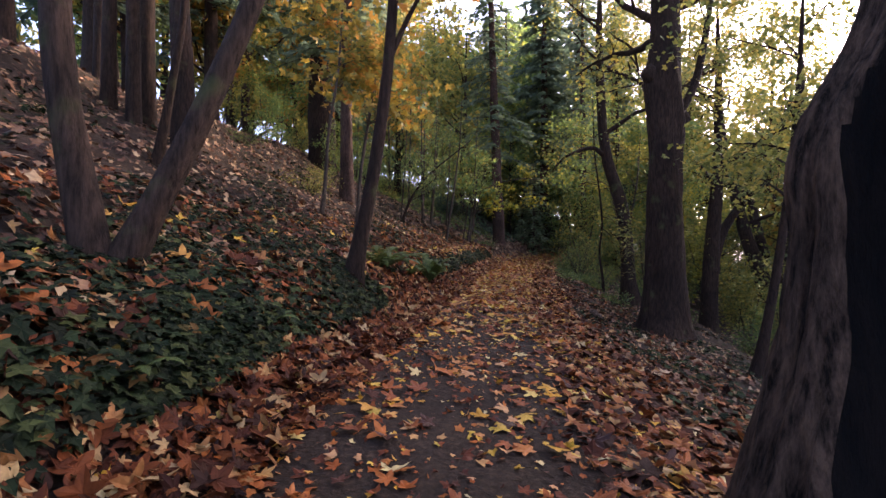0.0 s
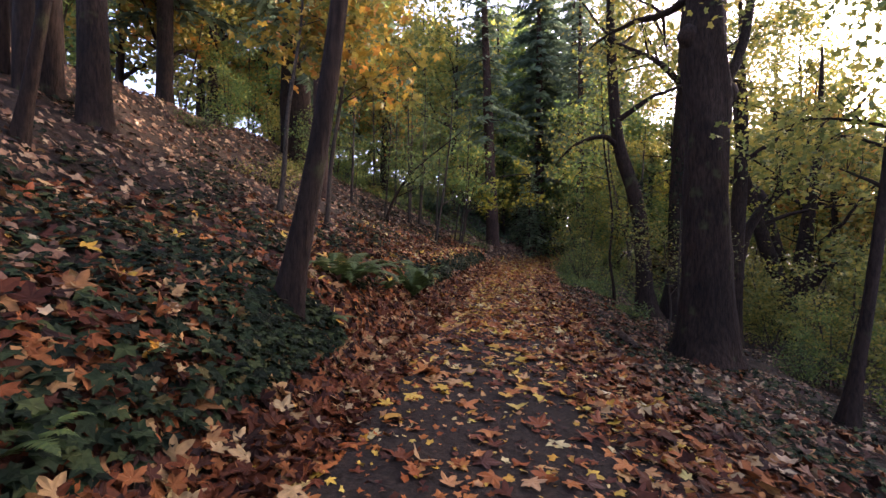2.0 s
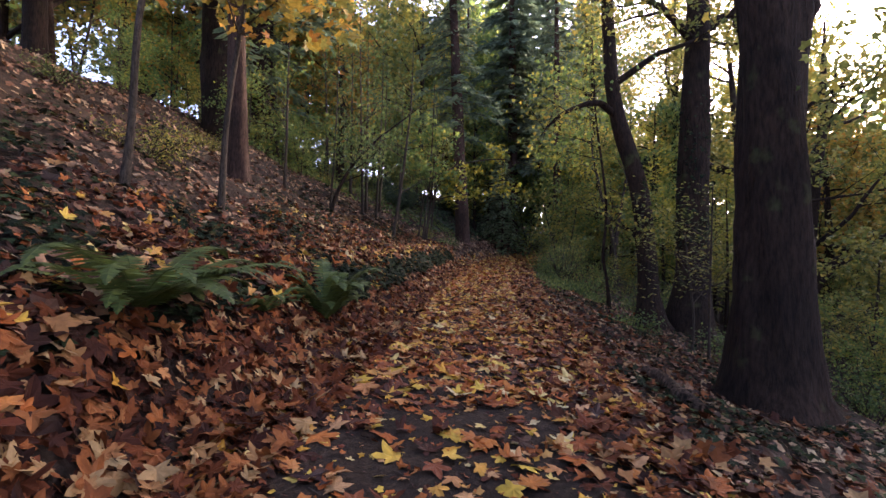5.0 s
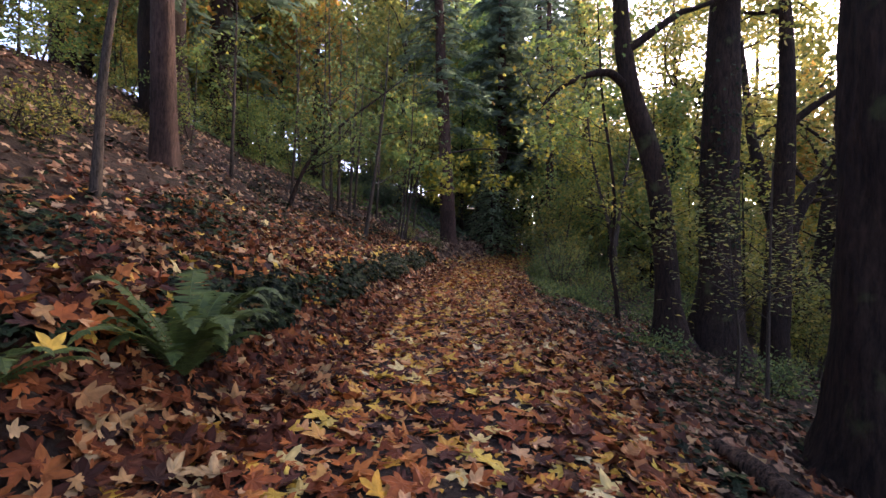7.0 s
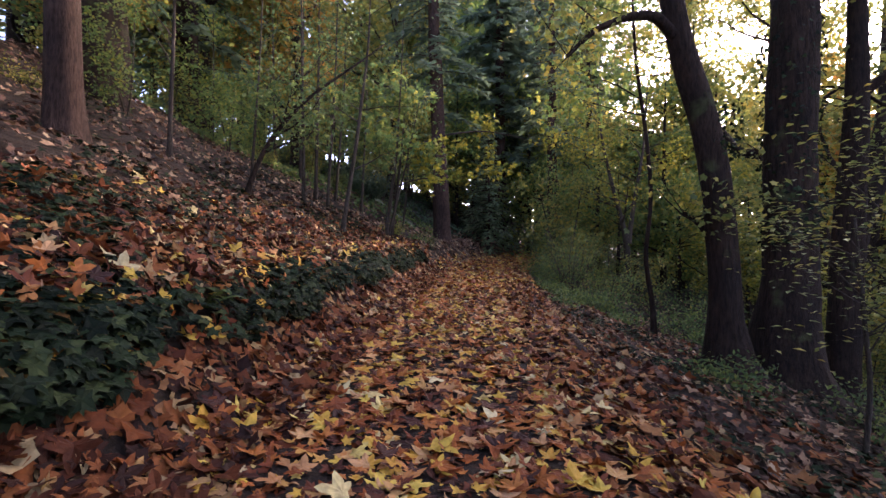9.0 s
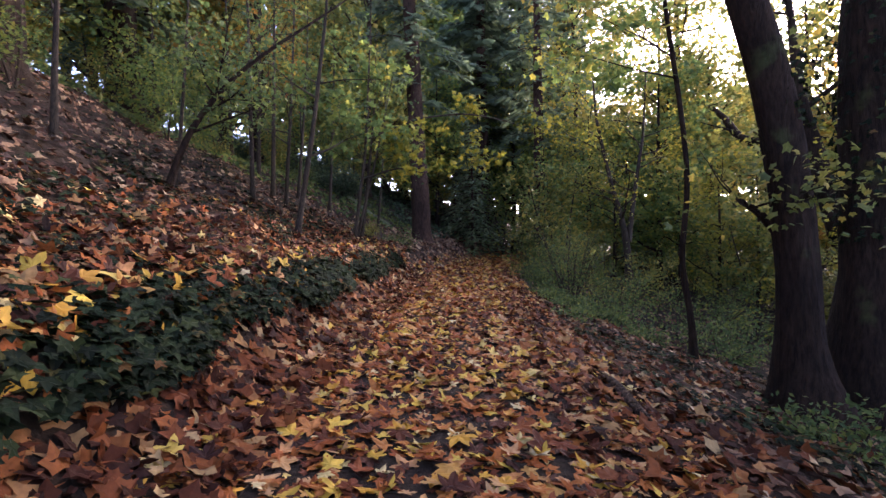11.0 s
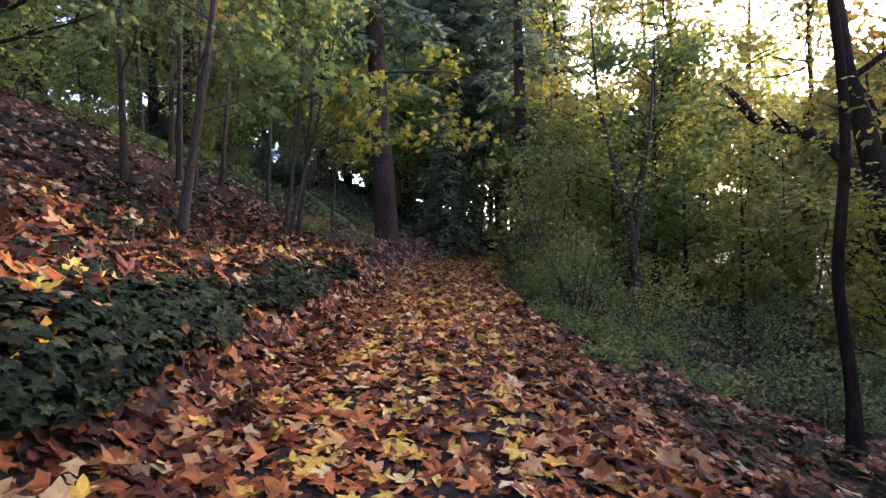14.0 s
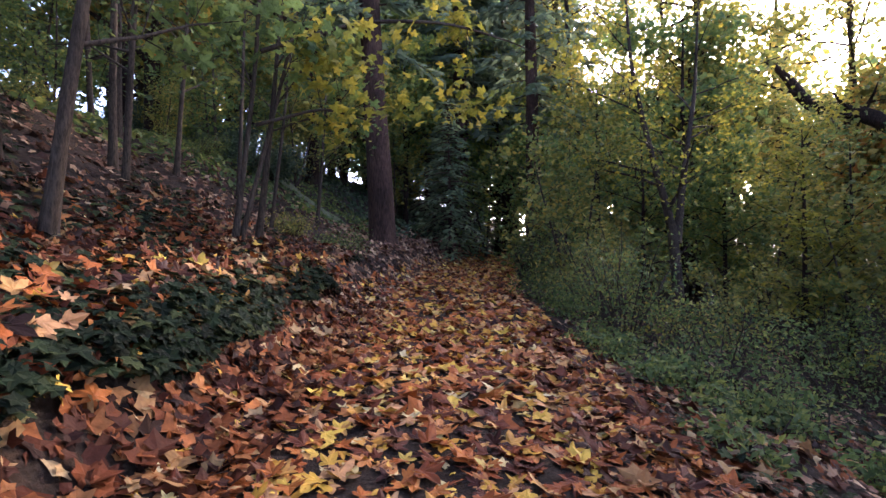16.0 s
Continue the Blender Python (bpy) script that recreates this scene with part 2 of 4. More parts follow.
def turn_to(normals, spin, rng, tilt):
    """Rotation matrices: blade's z to the normals (shaken by tilt), spun about it."""
    n = normals + rng.normal(0, tilt, normals.shape)
    n /= np.linalg.norm(n, axis=1, keepdims=True)
    ref = np.where(np.abs(n[:, :1]) > 0.9, np.array([[0, 1.0, 0]]), np.array([[1.0, 0, 0]]))
    a = np.cross(n, ref)
    a /= np.linalg.norm(a, axis=1, keepdims=True)
    b = np.cross(n, a)
    c, s = np.cos(spin)[:, None], np.sin(spin)[:, None]
    return np.stack([a * c + b * s, -a * s + b * c, n], axis=2)


def scatter(blade, pos, rot, size):
    v, f = blade
    pts = np.einsum('nij,vj->nvi', rot, v) * size[:, None, None] + pos[:, None, :]
    faces = f[None] + (np.arange(len(pos)) * len(v))[:, None, None]
    return pts.reshape(-1, 3), faces.reshape(-1, f.shape[1])


def join(parts):
    vs, fs, o = [], [], 0
    for v, f in parts:
        vs.append(v)
        fs.append(f + o)
        o += len(v)
    return np.vstack(vs), np.vstack(fs)


def tube(points, radii, sides=10, rough=0.0, seed=0, flare=0.0):
    """Tapered, uneven limb round a line of points."""
    p, r = np.asarray(points, float), np.asarray(radii, float)
    rng = np.random.default_rng(seed)
    t = np.gradient(p, axis=0)
    t /= np.linalg.norm(t, axis=1, keepdims=True)
    ref = np.array([0, 1.0, 0]) if abs(t[0, 1]) < 0.8 else np.array([1.0, 0, 0])
    a = np.cross(np.broadcast_to(ref, t.shape), t)
    a /= np.linalg.norm(a, axis=1, keepdims=True)
    b = np.cross(t, a)
    th = np.arange(sides) * 2 * math.pi / sides
    ring = np.cos(th)[None, :, None] * a[:, None] + np.sin(th)[None, :, None] * b[:, None]
    k = np.ones((len(p), sides))
    if rough:
        ph = rng.uniform(0, 6.28, 6)
        s = np.cumsum(np.r_[0, np.linalg.norm(np.diff(p, axis=0), axis=1)])[:, None]
        for i, fr in enumerate((2, 3, 5, 7)):
            k += rough * np.sin(fr * th[None] + ph[i] + (0.9 + 0.5 * i) * s) / (1 + 0.3 * i)
        k += rng.normal(0, rough * 0.35, k.shape)
        if flare:
            k += flare * np.exp(-s / 0.35) * (1 + 0.55 * np.sin(5 * th[None] + ph[4]) + 0.3 * np.sin(3 * th[None] + ph[5]))
    v = p[:, None] + ring * (r[:, None] * k)[..., None]
    n = len(p)
    i, j = np.meshgrid(np.arange(n - 1), np.arange(sides), indexing="ij")
    f = np.stack([i * sides + j, i * sides + (j + 1) % sides, (i + 1) * sides + (j + 1) % sides, (i + 1) * sides + j], -1).reshape(-1, 4)
    v = np.vstack([v.reshape(-1, 3), p[-1:]])
    cap = [[(n - 1) * sides + q, (n - 1) * sides + (q + 1) % sides, n * sides, n * sides] for q in range(sides)]
    tri = [[c[0], c[1], c[2]] for c in cap]
    f = np.vstack([f[:, [0, 1, 2]], f[:, [0, 2, 3]], np.array(tri)])
    return v, f


def smooth_line(pts, n):
    """Points and radii (x, y, z, r) resampled along a soft curve."""
    p = np.asarray(pts, float)
    s = np.r_[0, np.cumsum(np.linalg.norm(np.diff(p[:, :3], axis=0), axis=1))]
    q = np.linspace(0, s[-1], n)
    out = np.stack([np.interp(q, s, p[:, i]) for i in range(4)], 1)
    for _ in range(2):
        out[1:-1] = 0.25 * out[:-2] + 0.5 * out[1:-1] + 0.25 * out[2:]
    return out


def holder(name, x, y, z, label, category, group=""):
    e = new(name)
    e.location = (x, y, z)
    return tagged(e, label, category, group)


def bough(rng, start, way, length, r, kids, depth, tubes, tips, droop=0.0, least=0.004):
    """A limb that wanders, with side branches; fills tubes and leaf places."""
    n = max(3, int(length / (0.35 if r > 0.03 else 0.5)))
    p, d = [np.array(start, float)], np.array(way, float) / np.linalg.norm(way)
    for i in range(n):
        d = d + rng.normal(0, 0.13, 3) + np.array([0, 0, 0.03 - droop])
        d /= np.linalg.norm(d)
        p.append(p[-1] + d * length / n)
    p = np.array(p)
    rr = r * np.linspace(1, 0.18, len(p))
    if r >= least:
        tubes.append(tube(p, rr, 3 if r < 0.022 else 5 if r < 0.05 else 8, 0.03 if r > 0.03 else 0, int(rng.integers(1e6))))
    if depth == 0:
        tips.append(p[len(p) // 4:])
        return
    for j in range(kids):
        f = rng.uniform(0.3, 0.98)
        i = int(f * n)
        side = np.cross(d, rng.normal(0, 1, 3))
        side /= np.linalg.norm(side)
        w = (p[i] - p[max(0, i - 1)])
        w = w / (np.linalg.norm(w) + 1e-9) * 0.7 + side * 0.9
        bough(rng, p[i], w, length * rng.uniform(0.3, 0.55), rr[i] * 0.5, max(2, kids - 2), depth - 1, tubes, tips, droop, least)
    tips.append(p[int(n * 0.6):])


def foliage(rng, tips, count, size, spread, blade, flat=0.45, bare=0.0):
    pts = np.vstack(tips)
    keep = rng.random(len(pts)) >= bare
    pts = pts[keep]
    pick = pts[rng.integers(0, len(pts), count)]
    pos = pick + rng.normal(0, spread, (count, 3)) * np.array([1, 1, 0.6])
    up = np.tile([0, 0, 1.0], (count, 1))
    rot = turn_to(up, rng.uniform(0, 6.28, count), rng, flat)
    return scatter(blade, pos, rot, size * rng.uniform(0.6, 1.25, count))


def broadleaf(label, x, y, stems, seed, extra_leaf=None, extra_leaves=0, least=0.004, bark=BARK_MAPLE, leaf=M_OLIVE, limbs=8, low=3.0, high=12.0, reach=3.5, leaves=3500, size=0.16,
              spread=0.35, extra=(), name="maple_tree", group="", sides=16, blade=STAR_BLADES[3], flat=0.75, kids=5, bias=None, category="tree", flare=0.55, rough=0.045, burls=()):
    """Tree with one or more stems, each a list of (dx, dy, height, radius); limbs grow from the stems."""
    rng = np.random.default_rng(seed)
    z0 = float(terr(x, y)) - 0.06
    top = holder(name, x, y, z0, label, category, group)
    tips = []
    for si, st in enumerate(stems):
        L = smooth_line(st, max(14, int(st[-1][2] / 0.3)))
        mesh_of("trunk", *tube(L[:, :3], L[:, 3], sides, rough, seed + si, flare), bark, True, top)
        for li in range(max(1, limbs // len(stems))):
            h = rng.uniform(low, min(high, L[-1, 2] * 0.98))
            i = int(np.argmin(np.abs(L[:, 2] - h)))
            a = rng.uniform(0, 6.28) if bias is None else bias + rng.normal(0, 0.9)
            way = (math.cos(a), math.sin(a), rng.uniform(0.15, 0.9))
            tb = []
            thick = min(L[i, 3] * 0.5, 0.12)
            bough(rng, L[i, :3], way, reach * rng.uniform(0.6, 1.2), thick, kids, 2 if reach > 2 else 1, tb, tips, 0.0, min(least, thick))
            mesh_of("limb", *join(tb), bark, True, top)
    for bx, by, bz, br in burls:
        mesh_of("burl", *tube([(bx, by, bz - br * 1.3), (bx, by, bz - br * .8), (bx, by, bz - br * .2), (bx, by, bz + br * .5), (bx, by, bz + br * 1.1)], [br * .15, br * .75, br, br * .8, br * .12], 12, .1, seed + 70), bark, True, top)
    bough_tips = tips if extra_leaf is None else []
    for ex in extra:
        L = smooth_line(ex, max(8, len(ex) * 4))
        tb = [tube(L[:, :3], L[:, 3], 10, 0.05, seed + 50)]
        for q in range(5):
            i = int(rng.integers(int(len(L) * .55), len(L)))
            bough(rng, L[i, :3], rng.normal(0, 1, 3) + np.array([0, 0, 0.6]), rng.uniform(0.7, 1.6), L[i, 3] * 0.4, 3, 1, tb, bough_tips, 0.0, 0.0)
        mesh_of("limb", *join(tb), bark, True, top)
    if extra_leaf is not None:
        mesh_of("bough_leaves", *foliage(rng, bough_tips, extra_leaves, size, 0.16, blade, flat), extra_leaf, False, top, "bright yellow maple leaves")
    if leaves and tips:
        mesh_of("crown", *foliage(rng, tips, leaves, size, spread, blade, flat), leaf, False, top)
    return top


def conifer(label, x, y, height, r, seed, low=2.0, reach=3.2, n=120, sprays=5000, bark=BARK_FIR, lean=(0, 0), size=0.5, name="fir_tree", leaf=None):
    rng = np.random.default_rng(seed)
    z0 = float(terr(x, y)) - 0.06
    top = holder(name, x, y, z0, label, "tree")
    L = smooth_line([(0, 0, -1.3 * r, r * 1.15), (0, 0, .3, r * 1.1), (lean[0] * .3, lean[1] * .3, height * .3, r * .85), (lean[0], lean[1], height, r * .12)], 40)
    mesh_of("trunk", *tube(L[:, :3], L[:, 3], 16, 0.04, seed, 0.5), bark, True, top)
    tb, pos, way = [], [], []
    for i in range(n):
        h = low + (height - low) * (i / n) ** 0.9
        k = int(np.argmin(np.abs(L[:, 2] - h)))
        a = i * 2.4 + rng.normal(0, 0.3)
        ln = reach * (1 - 0.85 * (h - low) / (height - low)) * rng.uniform(0.6, 1.1)
        m = 7
        s = np.linspace(0, 1, m)
        p = L[k, :3] + np.stack([np.cos(a) * ln * s, np.sin(a) * ln * s, 0.12 * ln * s - 0.38 * ln * s ** 2], 1)
        tb.append(tube(p, np.linspace(0.035, 0.008, m), 5, 0, 0))
        c = max(6, int(sprays / n * ln / reach * 1.6))
        t = rng.uniform(0.12, 1, c)
        q = np.stack([np.interp(t, s, p[:, j]) for j in range(3)], 1) + rng.normal(0, 0.07, (c, 3))
        sd = np.where(rng.random(c) < 0.5, -1, 1) * rng.uniform(0.4, 1.3, c)
        pos.append(q)
        way.append(np.stack([np.cos(a + sd), np.sin(a + sd), rng.uniform(-0.55, 0.05, c)], 1))
    tagged(mesh_of("limb", *join(tb), bark, False, top), kind="stuff")
    pos, way = np.vstack(pos), np.vstack(way)
    way /= np.linalg.norm(way, axis=1, keepdims=True)
    up = np.tile([0, 0, 1.0], (len(pos), 1)) + rng.normal(0, 0.6, pos.shape)
    sd = np.cross(way, up)
    sd /= np.linalg.norm(sd, axis=1, keepdims=True)
    rot = np.stack([sd, way, np.cross(sd, way)], 2)
    mesh_of("crown", *scatter(SPRAY, pos, rot, size * rng.uniform(0.5, 1.2, len(pos))), leaf or M_NEEDLE, False, top)
    return top


def thicket(name, label, x, y, seed, height=2.0, width=1.2, stems=7, leaves=1500, size=0.06, leaf=M_SHRUB, blade=OVAL, category="shrub", lean=(0, 0), group=""):
    """Many-stemmed bush."""
    rng = np.random.default_rng(seed)
    z0 = float(terr(x, y)) - 0.05
    top = holder(name, x, y, z0, label, category, group)
    tips = []
    for i in range(stems):
        a = rng.uniform(0, 6.28)
        tb = []
        w = (math.cos(a) * width / height + lean[0], math.sin(a) * width / height + lean[1], 1)
        bough(rng, (math.cos(a) * .1, math.sin(a) * .1, 0), w, height * rng.uniform(.7, 1.15), 0.012 + 0.006 * height, 5, 1, tb, tips, 0.0, 0.0)
        mesh_of("stem", *join(tb), BARK_TWIG, True, top)
    mesh_of("crown", *foliage(rng, tips, leaves, size, 0.10 + 0.06 * height, blade, 0.8), leaf, False, top)
    return top


# ---- ground and path ----
def strip(name, us, ys, material, label, category):
    U, Y = np.meshgrid(us, ys)
    X = xc(Y) + U
    V = np.stack([X, Y, terr(X, Y)], -1).reshape(-1, 3)
    n, m = len(us), len(ys)
    i, j = np.meshgrid(np.arange(m - 1), np.arange(n - 1), indexing="ij")
    F = np.stack([i * n + j, i * n + j + 1, (i + 1) * n + j + 1, (i + 1) * n + j], -1).reshape(-1, 4)
    return tagged(mesh_of(name, V, F, material, True), label, category, kind="structure")


YS = np.r_[[-600, -300, -150, -80, -40, -20, -10], np.arange(-6, 46, 0.25), np.arange(46, 100, 2), [120, 150, 200, 300, 450, 700, 1200]]
PATH_L, PATH_R = -1.45, 1.6
LEFT = np.r_[[-900, -600, -300, -150, -80, -50, -35, -25, -20, -17, -15], np.arange(-14, -1.6, 0.22), [PATH_L]]
RIGHT = np.r_[[PATH_R], np.arange(1.8, 14, 0.25), [15, 17, 20, 25, 32, 40, 60, 90, 150, 300, 600, 900]]
hill = strip("ground", LEFT, YS, M_MOULD, "dark leaf mould and soil of the wooded hillside", "ground")
slope = strip("ground", RIGHT, YS, M_MOULD, "dark leaf mould and soil of the wooded valley side", "ground")
path = strip("path", np.linspace(PATH_L, PATH_R, 26), YS, M_SOIL, "dark trodden earth footpath strewn with fallen leaves", "path")


# ---- fallen leaves ----
def litter(name, parent, count, u0, u1, y0, y1, material, sizes, seed, label, tilt=0.3, lift=0.03, weight=None, blades=BLADES, cover=None):
    """Fallen leaves over a stretch of ground, by offset from the path's middle."""
    rng = np.random.default_rng(seed)
    u, y = rng.uniform(u0, u1, count * 3), rng.uniform(y0, y1, count * 3)
    if weight is not None:
        keep = rng.random(len(u)) < weight(u, y)
        u, y = u[keep], y[keep]
    u, y = u[:count], y[:count]
    x = xc(y) + u
    n = len(x)
    pos = np.stack([x, y, terr(x, y) + rng.uniform(0.006, lift, n) + (0 if cover is None else cover(u, y))], 1)
    rot = turn_to(normal_at(x, y), rng.uniform(0, 6.28, n), rng, tilt)
    size = sizes[0] + (sizes[1] - sizes[0]) * rng.random(n) ** 1.6
    kinds = rng.integers(0, len(blades), n)
    ob = mesh_of(name, *join([scatter(b, pos[kinds == i], rot[kinds == i], size[kinds == i]) for i, b in enumerate(blades)]), material)
    return tagged(ob, label, "leaves", kind="stuff")


def wpath(u, y):
    edge = np.exp(-((u + 1.25) / 0.45) ** 2) + np.exp(-((u - 1.5) / 0.45) ** 2)
    return np.clip(np.interp(y, [0, 5, 9, 11, 14, 50], [0.10, 0.13, 0.22, 0.5, 0.8, 0.8]) + edge, 0, 1)


def over_ivy(u, y):
    return np.interp(u, [-2.9, -2.4, -1.8, -1.55], [0.02, 0.10, 0.12, 0.02])


litter("path_leaves", path, 3800, -1.35, 1.9, 10.0, 26, M_LITTER, (0.08, 0.21), 20, "thick tan, orange and yellow maple leaves covering the path", 0.2, 0.04)
litter("path_leaves", path, 7000, -1.4, 1.9, 1.0, 22, M_LITTER, (0.05, 0.18), 11, "tan, orange and yellow maple leaves fallen on the path", 0.17, 0.025, weight=wpath)
litter("path_leaves", path, 620, -1.3, 1.8, 7.0, 26, M_LITTER, (0.16, 0.25), 25, "large yellow and tan maple leaves lying on the path", 0.16, 0.05)
litter("path_leaves", path, 3800, -1.4, 1.8, 1.0, 14, M_LITTER, (0.025, 0.09), 18, "small curled leaf fragments on the earth path", 0.3, 0.02, blades=STAR_BLADES)
litter("path_leaves", path, 9500, -1.6, 2.0, 22, 52, M_LITTER, (0.11, 0.26), 12, "orange brown maple leaves fallen on the far path", 0.2, blades=STAR_BLADES)
litter("bank_leaves", hill, 2200, -2.4, -1.0, 25, 46, M_LITTER_DULL, (0.1, 0.22), 24, "brown leaves drifted along the foot of the bank", 0.25, 0.06, blades=STAR_BLADES)
litter("bank_leaves", hill, 4800, -1.68, -0.9, 12, 27, M_LITTER_RED, (0.07, 0.19), 22, "russet leaves drifted against the ivy edge", 0.3, 0.06, blades=STAR_BLADES)
litter("bank_leaves", hill, 5200, -1.9, -0.85, 0.5, 13, M_LITTER_RED, (0.06, 0.20), 13, "russet maple leaves heaped along the path's edge", 0.36, 0.10, weight=lambda u, y: np.clip(np.where(y < 4.5, (u + 1.62) / 0.15, 1), 0.12, 1))
litter("verge_leaves", slope, 4200, 0.9, 2.4, 0.5, 26, M_LITTER_RED, (0.06, 0.2), 14, "russet maple leaves along the path's lower verge", 0.28, 0.06, blades=STAR_BLADES)
litter("bank_leaves", hill, 17000, -11.5, -1.9, 0.5, 36, M_LITTER_DULL, (0.08, 0.2), 15, "brown and tan maple leaves scattered over the bank", 0.3, 0.07, blades=STAR_BLADES, cover=over_ivy)
litter("bank_leaves", hill, 4500, -5.0, -1.9, 2, 30, M_LITTER_RED, (0.07, 0.2), 19, "russet maple leaves lying on the lower bank", 0.3, 0.07, blades=LOW_BLADES, cover=over_ivy)
litter("bank_leaves", hill, 1300, -4.5, -1.62, 1, 28, M_LITTER, (0.10, 0.24), 17, "fresh yellow and tan maple leaves lying on the bank", 0.28, 0.08, cover=over_ivy)
litter("bank_leaves", hill, 6500, -3.6, -1.85, 11, 27, M_LITTER_RED, (0.07, 0.2), 26, "tan and russet leaves caught in the ivy", 0.38, 0.10, blades=LOW_BLADES, cover=over_ivy)
litter("bank_leaves", hill, 1900, -2.9, -1.6, 0.5, 9, M_LITTER_RED, (0.08, 0.21), 27, "russet leaves caught in the ivy", 0.3, 0.08, blades=LOW_BLADES, cover=over_ivy)
litter("bank_leaves", hill, 2200, -4.2, -1.3, 34, 46, M_LITTER_DULL, (0.14, 0.3), 23, "brown leaves covering the bank beyond the bend", 0.3, 0.06, blades=STAR_BLADES)
litter("bank_leaves", hill, 1300, -2.3, -1.66, 11, 27, M_LITTER, (0.08, 0.2), 30, "tan and yellow leaves caught on the ivy edge", 0.4, 0.12, blades=LOW_BLADES, cover=over_ivy)
litter("verge_leaves", slope, 4500, 1.3, 4.6, 1, 24, M_LITTER_RED, (0.07, 0.2), 29, "russet maple leaves spilling down the lower verge", 0.3, 0.06, blades=STAR_BLADES)
litter("verge_leaves", slope, 6000, 1.8, 5.5, 1, 24, M_LITTER_DULL, (0.06, 0.16), 21, "dull brown leaves on the lower verge", 0.28, 0.05, blades=STAR_BLADES)
litter("verge_leaves", slope, 6000, 2.0, 11, 1, 34, M_LITTER_DULL, (0.08, 0.18), 16, "brown leaves scattered down the valley side", 0.3, 0.06, blades=STAR_BLADES)


litter("path_leaves", path, 2600, -6, 5, -7, 0.9, M_LITTER_RED, (0.07, 0.2), 31, "russet leaves on path and banks where the walk begins", 0.28, 0.05, blades=STAR_BLADES)

# ---- ivy ----
def ivy(count, u0, u1, y0, y1, seed, size, lift, weight, label):
    rng = np.random.default_rng(seed)
    u, y = rng.uniform(u0, u1, count * 3), rng.uniform(y0, y1, count * 3)
    keep = rng.random(len(u)) < weight(u, y)
    u, y = u[keep][:count], y[keep][:count]
    x = xc(y) + u
    n = len(x)
    hgt = rng.random(n) ** 0.6 * lift * np.clip((-u - 1.4) / 0.3, 0.15, 1) if u1 < 0 else rng.random(n) * lift
    nor = normal_at(x, y)
    pos = np.stack([x, y, terr(x, y)], 1) + nor * (hgt + 0.02)[:, None]
    nor = nor * 0.6 + np.array([0, 0, 0.8]) + np.array([0.3, -0.2, 0]) * rng.random((n, 1))
    rot = turn_to(nor, rng.uniform(0, 6.28, n), rng, 0.36)
    ob = mesh_of("ivy", *scatter(IVYL, pos, rot, size * rng.uniform(0.6, 1.3, n)), M_IVY)
    return tagged(ob, label, "ivy", kind="stuff")


def patchy(u, y):
    return np.clip(0.5 + 0.5 * np.sin(0.9 * u + 1.3 * y) * np.sin(0.7 * y - 1.1 * u + 2) + 0.35 * np.sin(2.7 * u + 1.9 * y), 0, 1)


ivy(11000, -2.9, -1.5, 0.2, 7.6, 21, 0.10, 0.16, lambda u, y: np.clip((0.2 + patchy(u, y)) * np.clip((u + 3.2) / 1.3, 0, 1), 0, 1), "dark green ivy carpeting the foot of the bank")
ivy(8600, -2.6, -1.58, 11.8, 26.2, 22, 0.105, 0.17, lambda u, y: np.clip((0.3 + patchy(u, y)) * np.interp(u, [-2.5, -2.05, -1.8], [0.15, 0.4, 1]) * np.clip((-1.62 + 0.05 * np.sin(1.7 * y) + 0.05 * np.sin(4.3 * y + 1) - u) / 0.04, 0, 1), 0, 1), "dark green ivy hedging the path at the bank's foot")
ivy(15000, -9, -1.9, 0.2, 30, 23, 0.10, 0.09, lambda u, y: np.clip(patchy(u, y) ** 2 * np.interp(u, [-9, -5, -1.9], [0.3, 0.5, 1]), 0, 1), "patches of ivy among leaves on the bank")
ivy(6500, -4.6, -1.9, 1.5, 27, 28, 0.10, 0.10, lambda u, y: np.clip(patchy(u + 1.7, 1.3 * y) ** 1.5 * np.interp(u, [-4.6, -3.4, -1.9], [0.25, 0.8, 1]), 0, 1), "glossy ivy trailing through the fallen leaves")
ivy(7000, 1.9, 6.5, 1, 26, 24, 0.085, 0.08, lambda u, y: patchy(u + 2, y) ** 2, "grey-green creeping ivy on the lower verge")

# ---- trees beside the path ----
broadleaf("fork-trunked maple rising from ivy on the bank", -2.62, 3.75, [
    [(-.06, 0, 0, .135), (-.16, 0, .6, .115), (-.36, 0, 1.6, .105), (-.46, .05, 3.2, .095), (-.6, .2, 7, .07), (-.8, .3, 11, .03)],
    [(.06, .05, 0, .13), (.2, .1, .35, .11), (.55, .2, 1.1, .10), (1.05, .3, 2.3, .09), (1.5, .4, 4.0, .075), (1.9, .6, 8, .04), (2.1, .7, 11, .02)]],
    101, limbs=8, low=4.5, high=10, reach=2.8, leaves=2600, flare=.16)
broadleaf("slender leaning maple on the path's upper edge", -1.32, 7.0, [
    [(0, 0, 0, .125), (.1, 0, .6, .105), (.3, .02, 1.6, .095), (.5, .03, 3, .085), (.62, .05, 4.5, .075), (.75, .1, 8, .05), (.8, .2, 11, .02)]],
    102, bark=BARK_DARK, limbs=6, low=4.4, high=10, reach=2.6, leaves=2200, leaf=M_YELLOW, extra=[[(.55, .03, 3.4, .045), (.8, .1, 4.0, .035), (1.15, .2, 4.7, .02), (1.5, .3, 5.2, .012)]])
